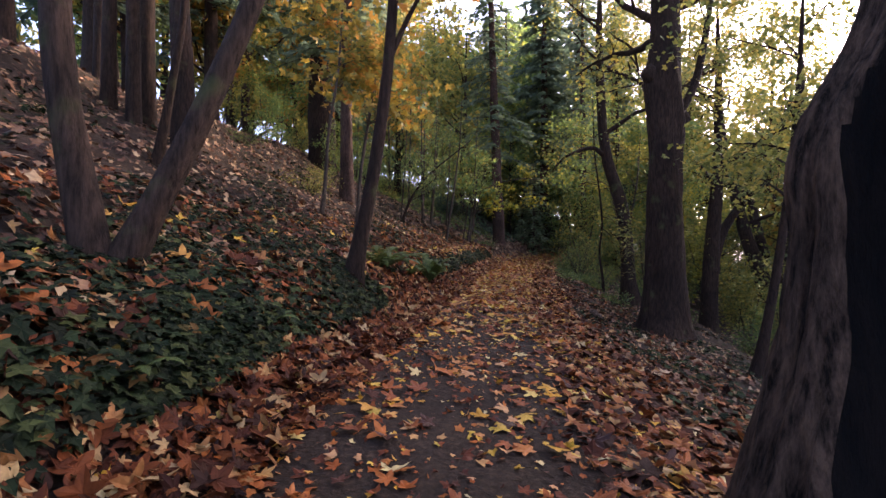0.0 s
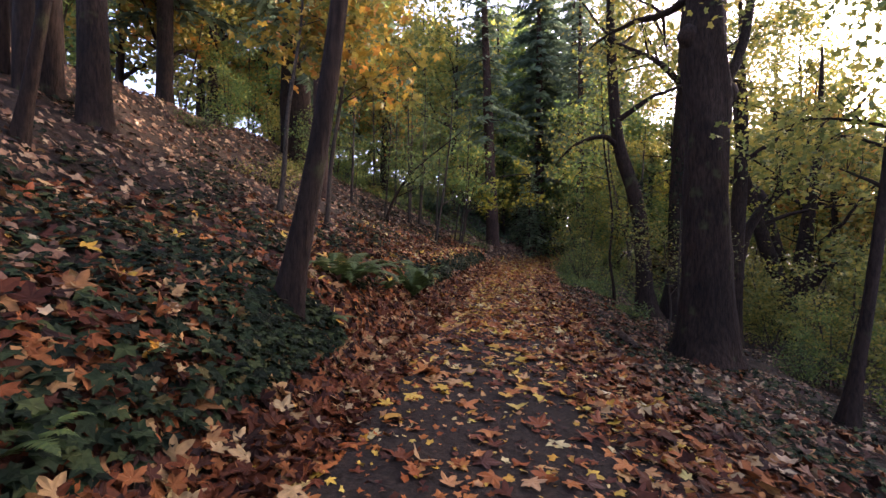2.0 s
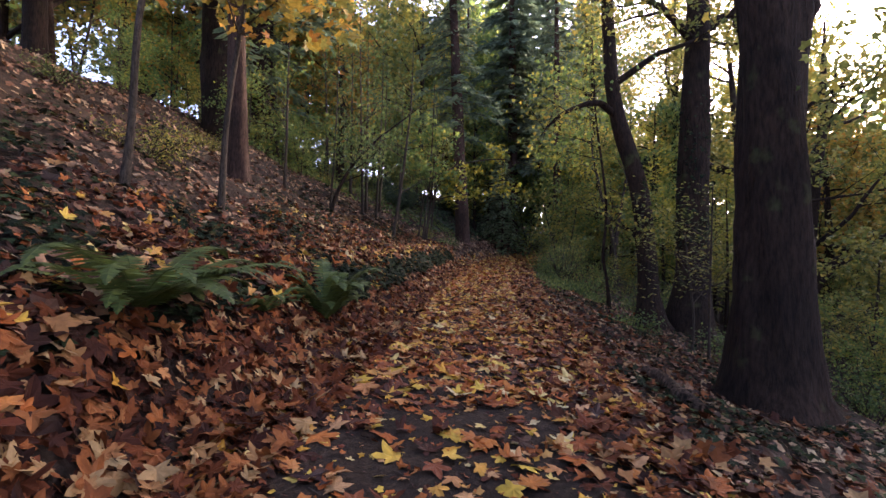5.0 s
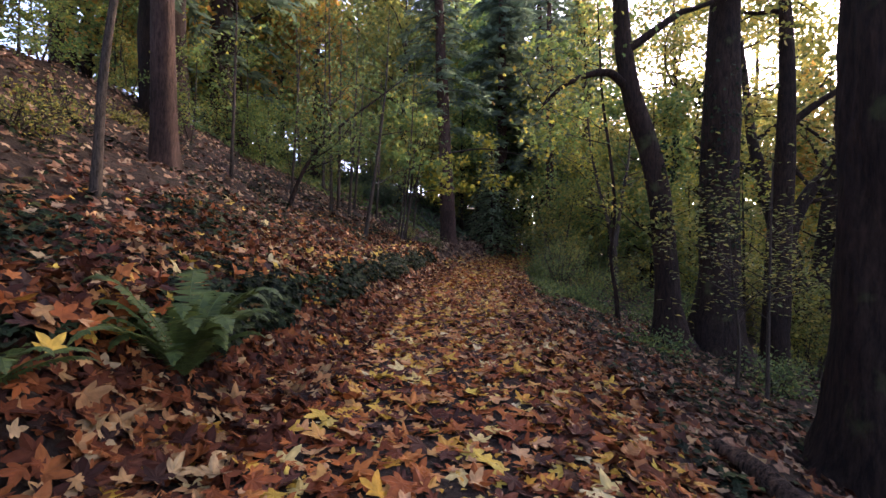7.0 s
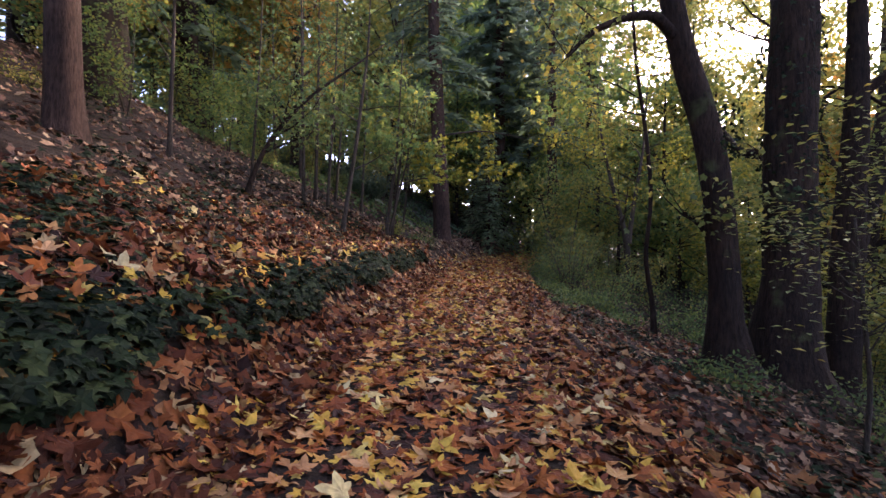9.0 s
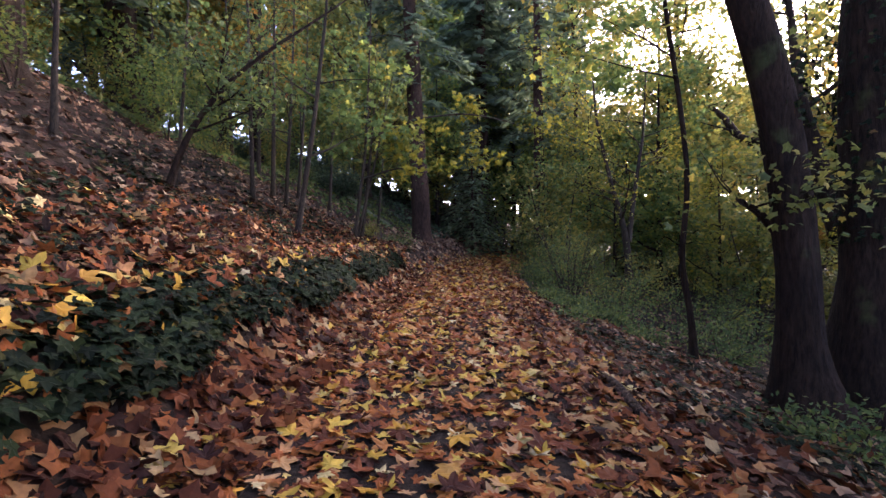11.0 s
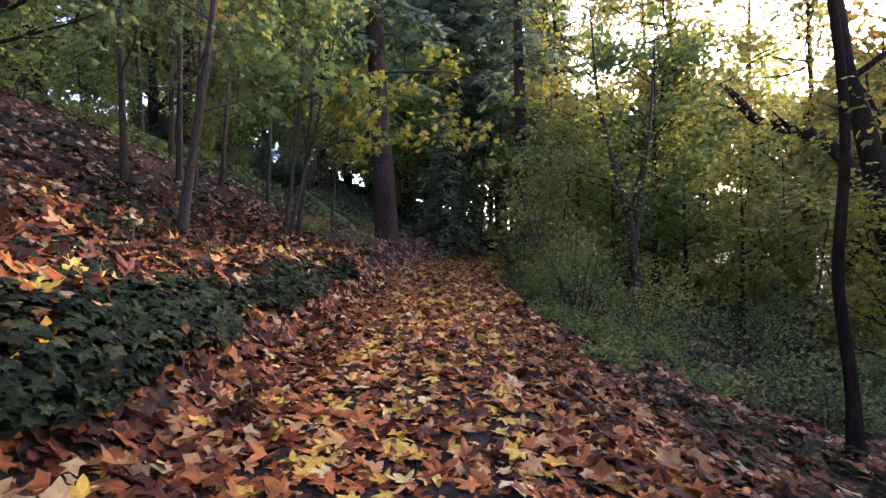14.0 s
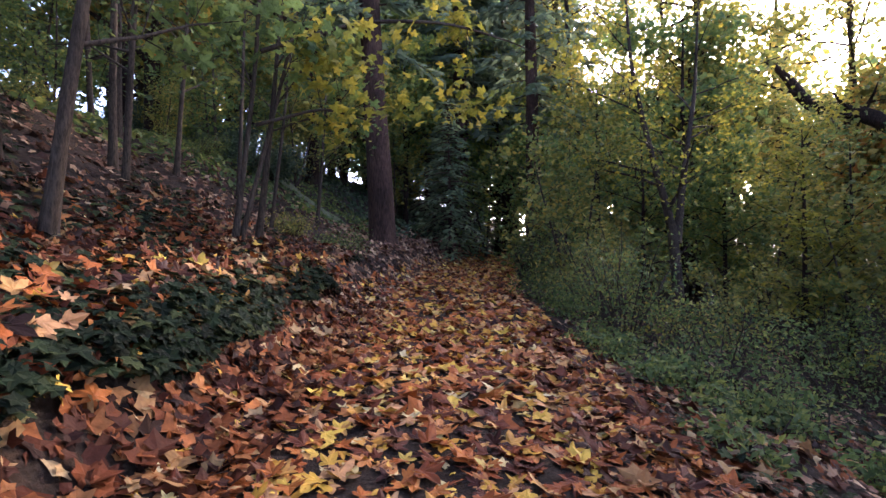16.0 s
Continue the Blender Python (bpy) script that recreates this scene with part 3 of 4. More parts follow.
broadleaf("massive burled maple trunk on the lower verge", 5.55, 12.2, [
    [(0, 0, -.3, .68), (0, 0, .5, .55), (.02, 0, 1.6, .46), (.03, 0, 3.2, .43), (.03, 0, 4.9, .39), (.09, 0, 5.45, .47), (.02, 0, 5.8, .38), (-.08, 0, 6.5, .46), (.02, 0, 6.95, .35), (.05, 0, 8, .33), (.1, .3, 12, .22), (.3, .5, 17, .05)]],
    103, burls=[(-.36, -.1, 6.6, .24), (.36, -.12, 5.5, .22)], bark=BARK_DARK, limbs=9, low=7, high=15, reach=4.5, leaves=3600, size=.17, sides=28, rough=.055, flare=.5,
    extra=[[(.15, 0, 5.3, .13), (.6, .1, 5.9, .11), (1.0, .3, 6.6, .10), (1.4, .6, 8, .08), (1.9, 1, 10, .03)]])
broadleaf("curved maple stem at the edge of a clump", 7.0, 18.35, [
    [(.15, 0, -.4, .55), (.05, 0, .4, .36), (.0, 0, .9, .27), (.0, 0, 1.6, .25), (-.12, 0, 3.0, .23), (-.35, 0, 4.2, .22), (-.75, 0, 5.3, .20), (-.95, .1, 6.6, .19), (-1.0, .3, 10, .13), (-.9, .5, 15, .03)]],
    104, limbs=7, low=6, high=13, reach=3.6, leaves=2600, size=.12, bark=BARK_DARK,
    extra=[[(-.85, 0, 5.6, .10), (-1.3, -.1, 5.95, .085), (-1.8, -.2, 5.85, .07), (-2.4, -.2, 5.6, .05), (-2.8, -.1, 5.2, .03)],
           [(.0, .1, 2.0, .07), (-.15, .2, 2.35, .06), (-.32, .3, 2.6, .05), (-.5, .4, 2.75, .03)]])
broadleaf("thick dark maple trunk wrapped in ivy in a clump", 8.4, 18.5, [
    [(-.15, 0, -.4, .85), (-.2, 0, .4, .68), (-.15, 0, 1.2, .52), (-.08, 0, 1.9, .44), (-.05, 0, 4, .39), (0, 0, 6, .36), (.2, .1, 9, .3), (.4, .3, 14, .12), (.5, .4, 18, .03)]],
    105, limbs=8, low=6.2, high=15, reach=4, leaves=3200, bark=BARK_DARK, sides=22)
broadleaf("forked dark maple trunk in a clump", 11.0, 20.1, [
    [(0, 0, -.3, .42), (.0, 0, 1, .33), (.1, 0, 3, .29), (.3, 0, 5.5, .26), (.5, .1, 8, .2), (.6, .4, 14, .04)],
    [(.1, 0, 2.6, .2), (.6, .1, 4.2, .19), (1.3, .2, 5.2, .16), (2.2, .3, 5.9, .12), (3.2, .4, 7.5, .06), (3.6, .5, 10, .02)]],
    106, limbs=8, low=5.2, high=12, reach=3.4, leaves=3000, bark=BARK_DARK)
broadleaf("slim crooked sapling on the lower verge", 6.5, 19.75, [
    [(.04, 0, -.1, .062), (.02, 0, .5, .05), (-.04, 0, 1.1, .046), (-.2, 0, 1.55, .048), (-.12, 0, 1.95, .044), (-.02, 0, 2.5, .042), (-.03, 0, 3.2, .04), (-.12, .05, 4.2, .036), (-.3, .1, 5.6, .03), (-.35, .2, 8, .014)]],
    107, limbs=6, low=4.0, high=7.5, reach=1.8, leaves=1500, size=.13, bark=BARK_DARK, sides=10, name="maple_sapling", leaf=M_GREEN)
broadleaf("thin leaning young tree on the valley side", 6.2, 9.6, [
    [(0, 0, -.1, .13), (.15, 0, .8, .10), (.45, .05, 2.2, .085), (.75, .1, 4, .07), (1.0, .2, 6, .05), (1.2, .3, 9, .02)]],
    108, limbs=9, low=3.2, high=8.5, reach=2.6, leaves=3000, size=.13, bark=BARK_DARK, sides=10, name="young_tree", leaf=M_OLIVE)
broadleaf("spreading many-stemmed maple down in the valley", 18.0, 26.6, [
    [(0, 0, -.3, .9), (-.1, 0, 1.2, .6), (-.5, 0, 2.8, .4), (-1.5, 0, 5.5, .3), (-2.2, .4, 9, .2), (-2.6, .6, 14, .05)],
    [(.1, 0, 1, .5), (.5, 0, 3, .38), (1.1, .2, 6, .3), (1.9, .4, 10, .2), (2.2, .6, 15, .05)],
    [(.2, 0, 1.5, .3), (1.4, -.2, 3.4, .25), (3.4, -.4, 4.6, .2), (5.6, -.5, 5.5, .14), (7.5, -.5, 7, .05)]],
    109,
    leaf=M_OLIVE, extra=[[(.3, 1, 4.0, .27), (.7, 3, 7.6, .24), (.6, 4.4, 8.6, .22), (-.6, 5.0, 8.8, .19), (-1.0, 5.2, 9.8, .16), (-1.7, 5.4, 10.4, .07)]], limbs=18, low=4, high=13, reach=5, leaves=3800, size=.2, bark=BARK_DARK, sides=18)
# ---- trees on the bank ----
BANK = [(-6.05, 11.4, .24, -.5), (-7.0, 11.0, .14, -.2), (-7.3, 11.9, .2, .1), (-8.0, 11.6, .15, .2), (-9.2, 13.0, .14, .1), (-9.6, 10.6, .16, .2)]
for i, (bx, by, br, ln) in enumerate(BANK):
    broadleaf("straight dark tree trunk high on the bank", bx, by, [[(0, 0, -.5, br * 1.25), (ln * .1, 0, 1.5, br), (ln * .5, 0, 6, br * .8), (ln, 0, 14, br * .2)]], 120 + i, limbs=5, low=5, high=12, reach=2.8,
              leaves=1600, bark=BARK_DARK, name="bank_tree", group="trunks on the bank", leaf=M_OLIVE)
broadleaf("slim young tree leaning on the bank", -5.1, 8.6, [[(0, 0, -.1, .09), (.25, 0, 1.2, .075), (.5, 0, 2.6, .06), (.8, 0, 6, .03)]], 130, limbs=4, low=3.5, high=6, reach=1.6, leaves=900, bark=BARK_DARK, name="young_tree")
conifer("huge old fir trunk on the bank's crest", -6.0, 24.0, 26, .62, 131, low=4.5, reach=4.4, n=120, sprays=10000, bark=BARK_DARK)
conifer("red-brown fir trunk standing on the bank", -3.8, 19.1, 22, .24, 132, low=5.0, reach=2.8, n=100, sprays=6000)
conifer("fir trunk near the bank's crest", -6.8, 31.5, 26, .52, 133, low=3.0, reach=3.8, n=110, sprays=7500, bark=BARK_DARK)
conifer("big dark fir with drooping boughs on the far bank", -9.5, 38.5, 26, .5, 137, low=1.5, reach=4.8, n=130, sprays=11000, bark=BARK_DARK)
conifer("dark fir trunk on the bank's crest", -9.8, 20.5, 22, .27, 135, low=3.5, reach=3.6, n=100, sprays=6500, bark=BARK_DARK)
# Extra fir, added to cast shade on the upper bank.
conifer("dark fir trunk on the bank's crest", -11.5, 16.0, 24, .32, 136, low=3.0, reach=4.2, n=100, sprays=7000, bark=BARK_DARK)
conifer("tall red-barked fir at the bend in the path", 4.0, 34.6, 26, .38, 134, low=6.5, reach=3.0, n=110, sprays=5500, lean=(-.9, 0))
broadleaf("small leaning bare-stemmed tree on the bank", -3.25, 12.85, [[(0, 0, -.1, .06), (.15, 0, 1.0, .05), (.2, 0, 2.2, .045), (.5, 0, 4, .03), (.6, 0, 6, .015)]], 135, limbs=6, low=2.0, high=5.5, reach=1.6, leaves=700, size=.22, blade=LOW_BLADES[3],
          bark=BARK_TWIG, sides=9, name="young_tree", leaf=M_YELLOW)
SAPL = [(.12, 23.6, .08, .55, 1.0), (-1.2, 28.2, .09, .1, 1.1), (1.42, 26.4, .06, .35, .8), (-1.05, 25.0, .07, -.05, 1.1), (1.2, 29.4, .05, .4, .8), (-.7, 29.9, .07, .3, 1.0), (-.7, 27.4, .07, .25, 1.1),
        (-3.1, 21.2, .06, .1, .9), (.2, 31.5, .07, .2, 1.0), (-2.2, 31.0, .09, .1, 1.2), (2.0, 33, .06, .3, .9), (-3.6, 33, .1, -.1, 1.2), (-2.0, 23.0, .05, .2, .8)]
for i, (bx, by, br, ln, k) in enumerate(SAPL):
    br *= .75
    broadleaf("thin leaning sapling with sparse yellow-green leaves on the bank", bx, by, [[(0, 0, -.1, br * 1.1), (ln * .3, 0, 1.0 * k, br), (ln * .75, .05, 2.6 * k, br * .8), (ln * 1.3, .1, 5 * k, br * .5), (ln * 1.5, .2, 7.5 * k, br * .15)]], 140 + i,
              limbs=9, low=1.6, high=7, reach=1.9, leaves=460, size=.10, spread=.3, bark=BARK_TWIG, sides=8, name="sapling", group="saplings on the bank", leaf=(M_SHRUB, M_GREEN, M_SHRUB)[i % 3])

# ---- woodland beyond ----
conifer("dark green fir deep in the wood", 9.6, 46, 30, .45, 201, low=6, reach=4.8, n=130, sprays=8500, size=.85)
conifer("dark green fir deep in the wood", 14.5, 52, 32, .5, 202, low=6, reach=5.2, n=130, sprays=8500, size=.9)
conifer("dark fir beside the shaded bend", 11.5, 40, 24, .35, 203, low=6.5, reach=3.2, n=90, sprays=3200, size=.6)
for fx, fy, fh, fs in ((18.0, 51, 30, 204), (12.6, 57, 32, 205), (21.5, 60, 30, 206)):
    conifer("dark green fir deep in the wood", fx, fy, fh, .45, fs, low=5, reach=4.6, n=120, sprays=7000, size=.9)
far_kinds = [
    broadleaf("yellow-green maple in the valley wood", 22, 40, [[(0, 0, -.3, .32), (.1, 0, 3, .25), (.4, 0, 8, .16), (.5, 0, 15, .03)]], 211, limbs=18, low=1.5, high=14, reach=4.2, leaves=4000, size=.35, blade=KITE, least=0.02, kids=3, spread=.5, leaf=M_OLIVE, bark=BARK_DARK, sides=10, name="woodland_maple", group="woodland trees"),
    broadleaf("golden maple in the valley wood", 26, 33, [[(0, 0, -.3, .28), (-.1, 0, 3, .22), (-.4, 0, 8, .15), (-.5, 0, 13, .03)]], 212, limbs=16, low=1.5, high=12, reach=3.8, leaves=3800, size=.35, blade=KITE, least=0.02, kids=3, spread=.5, leaf=M_YELLOW, bark=BARK_DARK, sides=10, name="woodland_maple", group="woodland trees"),
    broadleaf("green alder in the valley wood", 17, 37, [[(0, 0, -.3, .2), (.1, 0, 3, .16), (.1, 0, 8, .1), (.2, 0, 12, .02)]], 213, limbs=18, low=.8, high=11, reach=3.0, leaves=4000, size=.31, blade=KITE, least=0.02, kids=3, spread=.45, leaf=M_GREEN, bark=BARK_DARK, sides=10, name="woodland_alder", group="woodland trees"),
    broadleaf("tall green maple far off in the wood", 5, 58, [[(0, 0, -.3, .3), (.1, 0, 4, .25), (.3, 0, 10, .16), (.3, 0, 19, .03)]], 214, limbs=14, low=1, high=18, reach=5.0, leaves=2800, size=.6, spread=.8, kids=3, leaf=M_GREEN, bark=BARK_DARK, sides=8, blade=KITE, least=0.02, name="distant_maple", group="distant woodland trees"),
    broadleaf("tall olive-gold maple far off in the wood", 30, 60, [[(0, 0, -.3, .3), (.1, 0, 4, .25), (-.3, 0, 10, .16), (-.3, 0, 17, .03)]], 215, limbs=14, low=1, high=16, reach=5.0, leaves=2800, size=.6, spread=.8, kids=3, leaf=M_OLIVE, bark=BARK_DARK, sides=8, blade=KITE, least=0.02, name="distant_maple", group="distant woodland trees")]
FAR = [(15.5, 33, 2, .5), (13.5, 38, 0, .6), (24, 22, 2, .6), (30, 38, 1, 1.1), (34, 28, 0, 1.1), (20, 46, 1, 1.0), (27, 50, 0, 1.2), (36, 48, 2, 1.3), (42, 36, 1, 1.3), (33, 17, 0, 1.1),
       (40, 22, 2, 1.3), (16, 44, 2, .8), (19, 56, 0, 1.3), (8, 56, 2, 1.1), (3, 52, 0, 1.0), (-2, 48, 2, .9), (6, 44, 2, .8), (-7, 44, 0, .9), (-11, 38, 1, .9), (-13, 32, 0, .9), (-15, 26, 1, .9), (-14, 20, 2, .9),
       (-10, 50, 1, 1.1), (-2, 58, 1, 1.2), (12, 66, 1, 1.4), (26, 64, 2, 1.4), (-20, 46, 0, 1.2), (40, 60, 0, 1.5), (50, 45, 2, 1.5),
       # Three unseen trees just behind the start are added to dim the foreground.
       (50, 25, 0, 1.5), (-30, 30, 0, 1.2), (-28, -12, 2, 1.0), (-6, -14, 2, .9), (4, -16, 0, .9), (13, -8, 1, .9), (-14, -30, 3, .8), (2, -36, 4, .8), (18, -30, 3, .8), (32, -18, 4, .8),
       (5, 62, 3, 1.2), (-5, 56, 4, 1.2), (10, 70, 3, 1.5), (16, 64, 3, 1.4), (22, 70, 4, 1.5), (14, 78, 3, 1.8), (30, 72, 4, 1.5), (38, 66, 3, 1.5), (46, 58, 4, 1.5), (54, 52, 3, 1.6), (60, 40, 4, 1.6), (62, 28, 3, 1.6),
       (56, 16, 4, 1.5), (44, 12, 3, 1.3), (70, 60, 3, 1.9), (50, 75, 4, 1.9), (-12, 60, 3, 1.3), (-22, 56, 4, 1.3), (-30, 42, 3, 1.3), (-34, 22, 4, 1.3), (80, 35, 3, 2.0), (35, 90, 3, 2.0), (0, 80, 3, 1.7), (-16, 76, 4, 1.7),
              # Out-of-view trees, added to block the low sun from the path.
              (78, 38, 3, 2.0), (76, 48, 4, 2.1), (84, 56, 3, 2.2), (70, 30, 4, 1.9), (90, 46, 3, 2.3), (66, 44, 3, 1.9), (72, 20, 4, 1.9), (64, 12, 3, 1.8), (58, 4, 4, 1.8), (48, 2, 3, 1.6)]
FAR += [(1.5, 41, 0, 1.0), (-3.5, 37, 1, 1.0), (-6.5, 33, 0, .95), (4.5, 50, 2, 1.3), (-1, 52, 0, 1.3), (-9, 30, 1, .8), (8, 62, 3, 1.5), (2, 66, 3, 1.4), (-6, 66, 4, 1.4), (12, 47, 2, 1.1), (-10.5, 22, 1, .8), (-11, 17, 1, .8), (19, 42, 2, 1.0)]
ro = random.Random(77)
FAR += [(ro.uniform(62, 105), ro.uniform(5, 95), ro.choice((3, 4)), ro.uniform(1.0, 1.7)) for _ in range(26)]
rg = random.Random(31)
FAR += [(rg.uniform(30, 62), rg.uniform(14, 62), rg.choice((3, 4)), rg.uniform(.3, .5)) for _ in range(9)]
rf = random.Random(5)
for fx, fy, k, sc in FAR:
    if 18 < fx < 63 and fy > 5:
        sc *= .75
    c = copy_thing(far_kinds[k], Matrix.Translation((fx, fy, float(terr(fx, fy)) - .1)) @ Matrix.Rotation(rf.uniform(0, 6.28), 4, 'Z') @ Matrix.Scale(sc, 4))

tall = broadleaf("tall thin-crowned maple with fine yellow-green leaves", 20, 40, [[(0, 0, -.3, .34), (.1, 0, 5, .27), (.5, 0, 12, .18), (.3, 0, 19, .08), (.4, 0, 23, .02)]], 216, limbs=26, low=5, high=22, reach=4.6, leaves=6500, size=.26,
                 blade=KITE, least=0.014, kids=3, spread=.55, leaf=M_OLIVE, bark=BARK_DARK, sides=9, name="tall_maple", group="tall maples in the wood")
# First three stand out of view, added to keep sun off the bank.
for fx, fy, sc in ((20, 16, .9), (24, 21, .9), (27, 13, 1.0), (24, 48, 1.05), (16.5, 47, 1.0), (27, 38, .9), (31, 45, 1.1), (20, 55, 1.1), (37, 36, 1.0), (33, 28, .85), (-11, 27, .8), (-9, 36, .9), (-15, 34, .9)):
    copy_thing(tall, Matrix.Translation((fx, fy, float(terr(fx, fy)) - .1)) @ Matrix.Rotation(rf.uniform(0, 6.28), 4, 'Z') @ Matrix.Scale(sc, 4))

# ---- understorey ----
under = [
    broadleaf("vine maple with layered yellow-green leaves", 9.0, 31.0, [[(0, 0, -.1, .05), (.2, .1, 1, .045), (.5, .2, 2.5, .035), (.9, .3, 4.5, .015)], [(0, 0, 0, .045), (-.3, .2, 1, .04), (-.7, .3, 2.4, .03), (-1.1, .3, 4, .012)]],
              221, limbs=16, low=.5, high=4.3, reach=1.9, leaves=1600, size=.17, kids=3, spread=.28, blade=KITE, least=0.009, flat=.6, leaf=M_OLIVE, bark=BARK_TWIG, sides=7, name="vine_maple", group="understorey"),
    broadleaf("green-leaved young hazel in the understorey", 10.5, 35.0, [[(0, 0, -.1, .05), (.1, .1, 1, .045), (.3, .1, 3, .035), (.4, .1, 5.5, .015)], [(0, 0, 0, .045), (-.2, -.2, 1, .04), (-.5, -.3, 2.4, .03), (-.8, -.5, 4, .012)]],
              222, limbs=18, low=.3, high=5.2, reach=1.8, leaves=1700, size=.16, kids=3, spread=.28, blade=KITE, least=0.009, flat=.7, leaf=M_GREEN, bark=BARK_TWIG, sides=7, name="hazel", group="understorey"),
    conifer("soft dark green young hemlock in the understorey", 7.6, 40.5, 7.5, .09, 223, low=.3, reach=2.3, n=110, sprays=2600, size=.36, name="hemlock", leaf=M_HEMLOCK)]
UNDER = [(11.8, 38.5, 1, 1.0), (10.5, 44.5, 1, 1.2), (15.5, 28, 0, 1.1), (17, 22, 0, 1.1), (20, 19, 0, 1.2), (13.5, 21.5, 0, .8),
         (16, 17, 1, 1.0), (22, 25, 0, 1.3), (18, 34, 0, 1.3), (21, 38, 0, 1.3), (12, 14, 0, .8), (15, 11, 1, 1.0), (11, 9, 0, .9), (5.4, 44, 0, 1.0), (1.0, 38.5, 0, 1.0), (-1.5, 36.5, 1, 1.0),
         (-6, 35, 1, 1.1), (-8.5, 33, 0, 1.1), (-9.5, 28, 1, 1.0), (-8, 40, 1, 1.2), (-4, 43, 0, 1.2), (0, 46, 1, 1.2), (6.5, 49, 1, 1.2), (-11, 24, 0, 1.1), (-12, 18, 1, 1.1), (-16.5, 15, 0, 1.0),
         (7.5, 46, 2, 1.2), (14.5, 46, 2, 1.2), (28, 22, 0, 1.4), (26, 16, 1, 1.4), (-15, 36, 0, 1.3), (-5.5, 30.5, 1, .9), (17.5, 41, 2, 1.3),
         (12.4, 41.5, 1, 1.3), (14.8, 42.5, 2, 1.2), (19, 39, 0, 1.2), (22, 36, 0, 1.2), (27, 39, 0, 1.4), (21, 45, 2, 1.4), (25, 46, 2, 1.5), (30, 34, 0, 1.4), (16, 46, 2, 1.4), (33, 41, 0, 1.6), (10.2, 47, 2, 1.3), (12.6, 40.6, 1, 1.2), (8.2, 48.5, 1, 1.4), (9.8, 51.5, 1, 1.5), (5.5, 46, 0, 1.2), (3, 47, 1, 1.5), (1.6, 50.5, 1, 1.6), (4.8, 53, 1, 1.6), (-.5, 55, 0, 1.6)]
for fx, fy, k, sc in UNDER:
    copy_thing(under[k], Matrix.Translation((fx, fy, float(terr(fx, fy)) - .08)) @ Matrix.Rotation(rf.uniform(0, 6.28), 4, 'Z') @ Matrix.Scale(sc, 4))

# ---- hollow snag beside the path ----
def hollow_snag(x, y):
    rng = np.random.default_rng(301)
    z0 = float(terr(x, y)) - 0.05
    top = holder("hollow_snag", x, y, z0, "broken weathered grey-brown hollow tree trunk beside the path", "tree trunk")
    L = smooth_line([(0, 0, 0, .95), (0, 0, .35, .78), (0, 0, .7, .68), (0, 0, 1.23, .555), (0, 0, 1.8, .50), (.0, 0, 2.02, .51), (.03, 0, 2.16, .44), (.06, 0, 2.42, .35), (.15, .05, 3.0, .33), (.5, .2, 5, .28)], 60)
    n, sides = len(L), 180
    base = np.arange(sides) * 2 * math.pi / sides
    s = L[:, 2][:, None]
    th = base[None] + np.radians(np.interp(s, [0, .35, .7, 1.23, 1.8], [20, 13, 6, -2, -5]) + 1.5 * np.sin(3 * s) + np.sin(11 * s + 1))
    k = 1 + 0.04 * np.sin(7 * th + 1.2 * s) + 0.035 * np.abs(np.sin(11 * th - 0.8 * s + 1)) + 0.022 * np.sin(29 * th + 1.5 * s) + rng.normal(0, 0.006, (n, sides))
    k += 0.07 * np.exp(-((s - 1.82) / 0.12) ** 2) * (1 + np.sin(5 * th)) * 0.5
    deg = np.degrees(base)[None]
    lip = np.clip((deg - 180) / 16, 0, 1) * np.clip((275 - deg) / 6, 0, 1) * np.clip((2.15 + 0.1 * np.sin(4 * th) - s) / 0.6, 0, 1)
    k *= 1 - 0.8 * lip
    v = L[:, None, :3] + np.stack([np.cos(th) * L[:, 3:] * k, np.sin(th) * L[:, 3:] * k, np.zeros((n, sides))], -1)
    i, j = np.meshgrid(np.arange(n - 1), np.arange(sides), indexing="ij")
    f = np.stack([i * sides + j, i * sides + (j + 1) % sides, (i + 1) * sides + (j + 1) % sides, (i + 1) * sides + j], -1).reshape(-1, 4)
    shell = mesh_of("trunk", v.reshape(-1, 3), f, WOOD_SNAG, True, top)
    # faces of the hollow get the near-black, so its shade is painted in
    shell.data.materials.append(WOOD_HOLLOW_SHADE)
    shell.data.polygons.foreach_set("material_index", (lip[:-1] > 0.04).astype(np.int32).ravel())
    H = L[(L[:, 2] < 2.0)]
    # added inner core, coloured near-black as shade deep in the hollow
    mesh_of("heartwood", *tube(H[:, :3], H[:, 3] * 0.24, 40, 0.03, 302), WOOD_HOLLOW_SHADE, True, top, "dark decayed heartwood inside the hollow")
    return top


hollow_snag(1.78, 1.55)


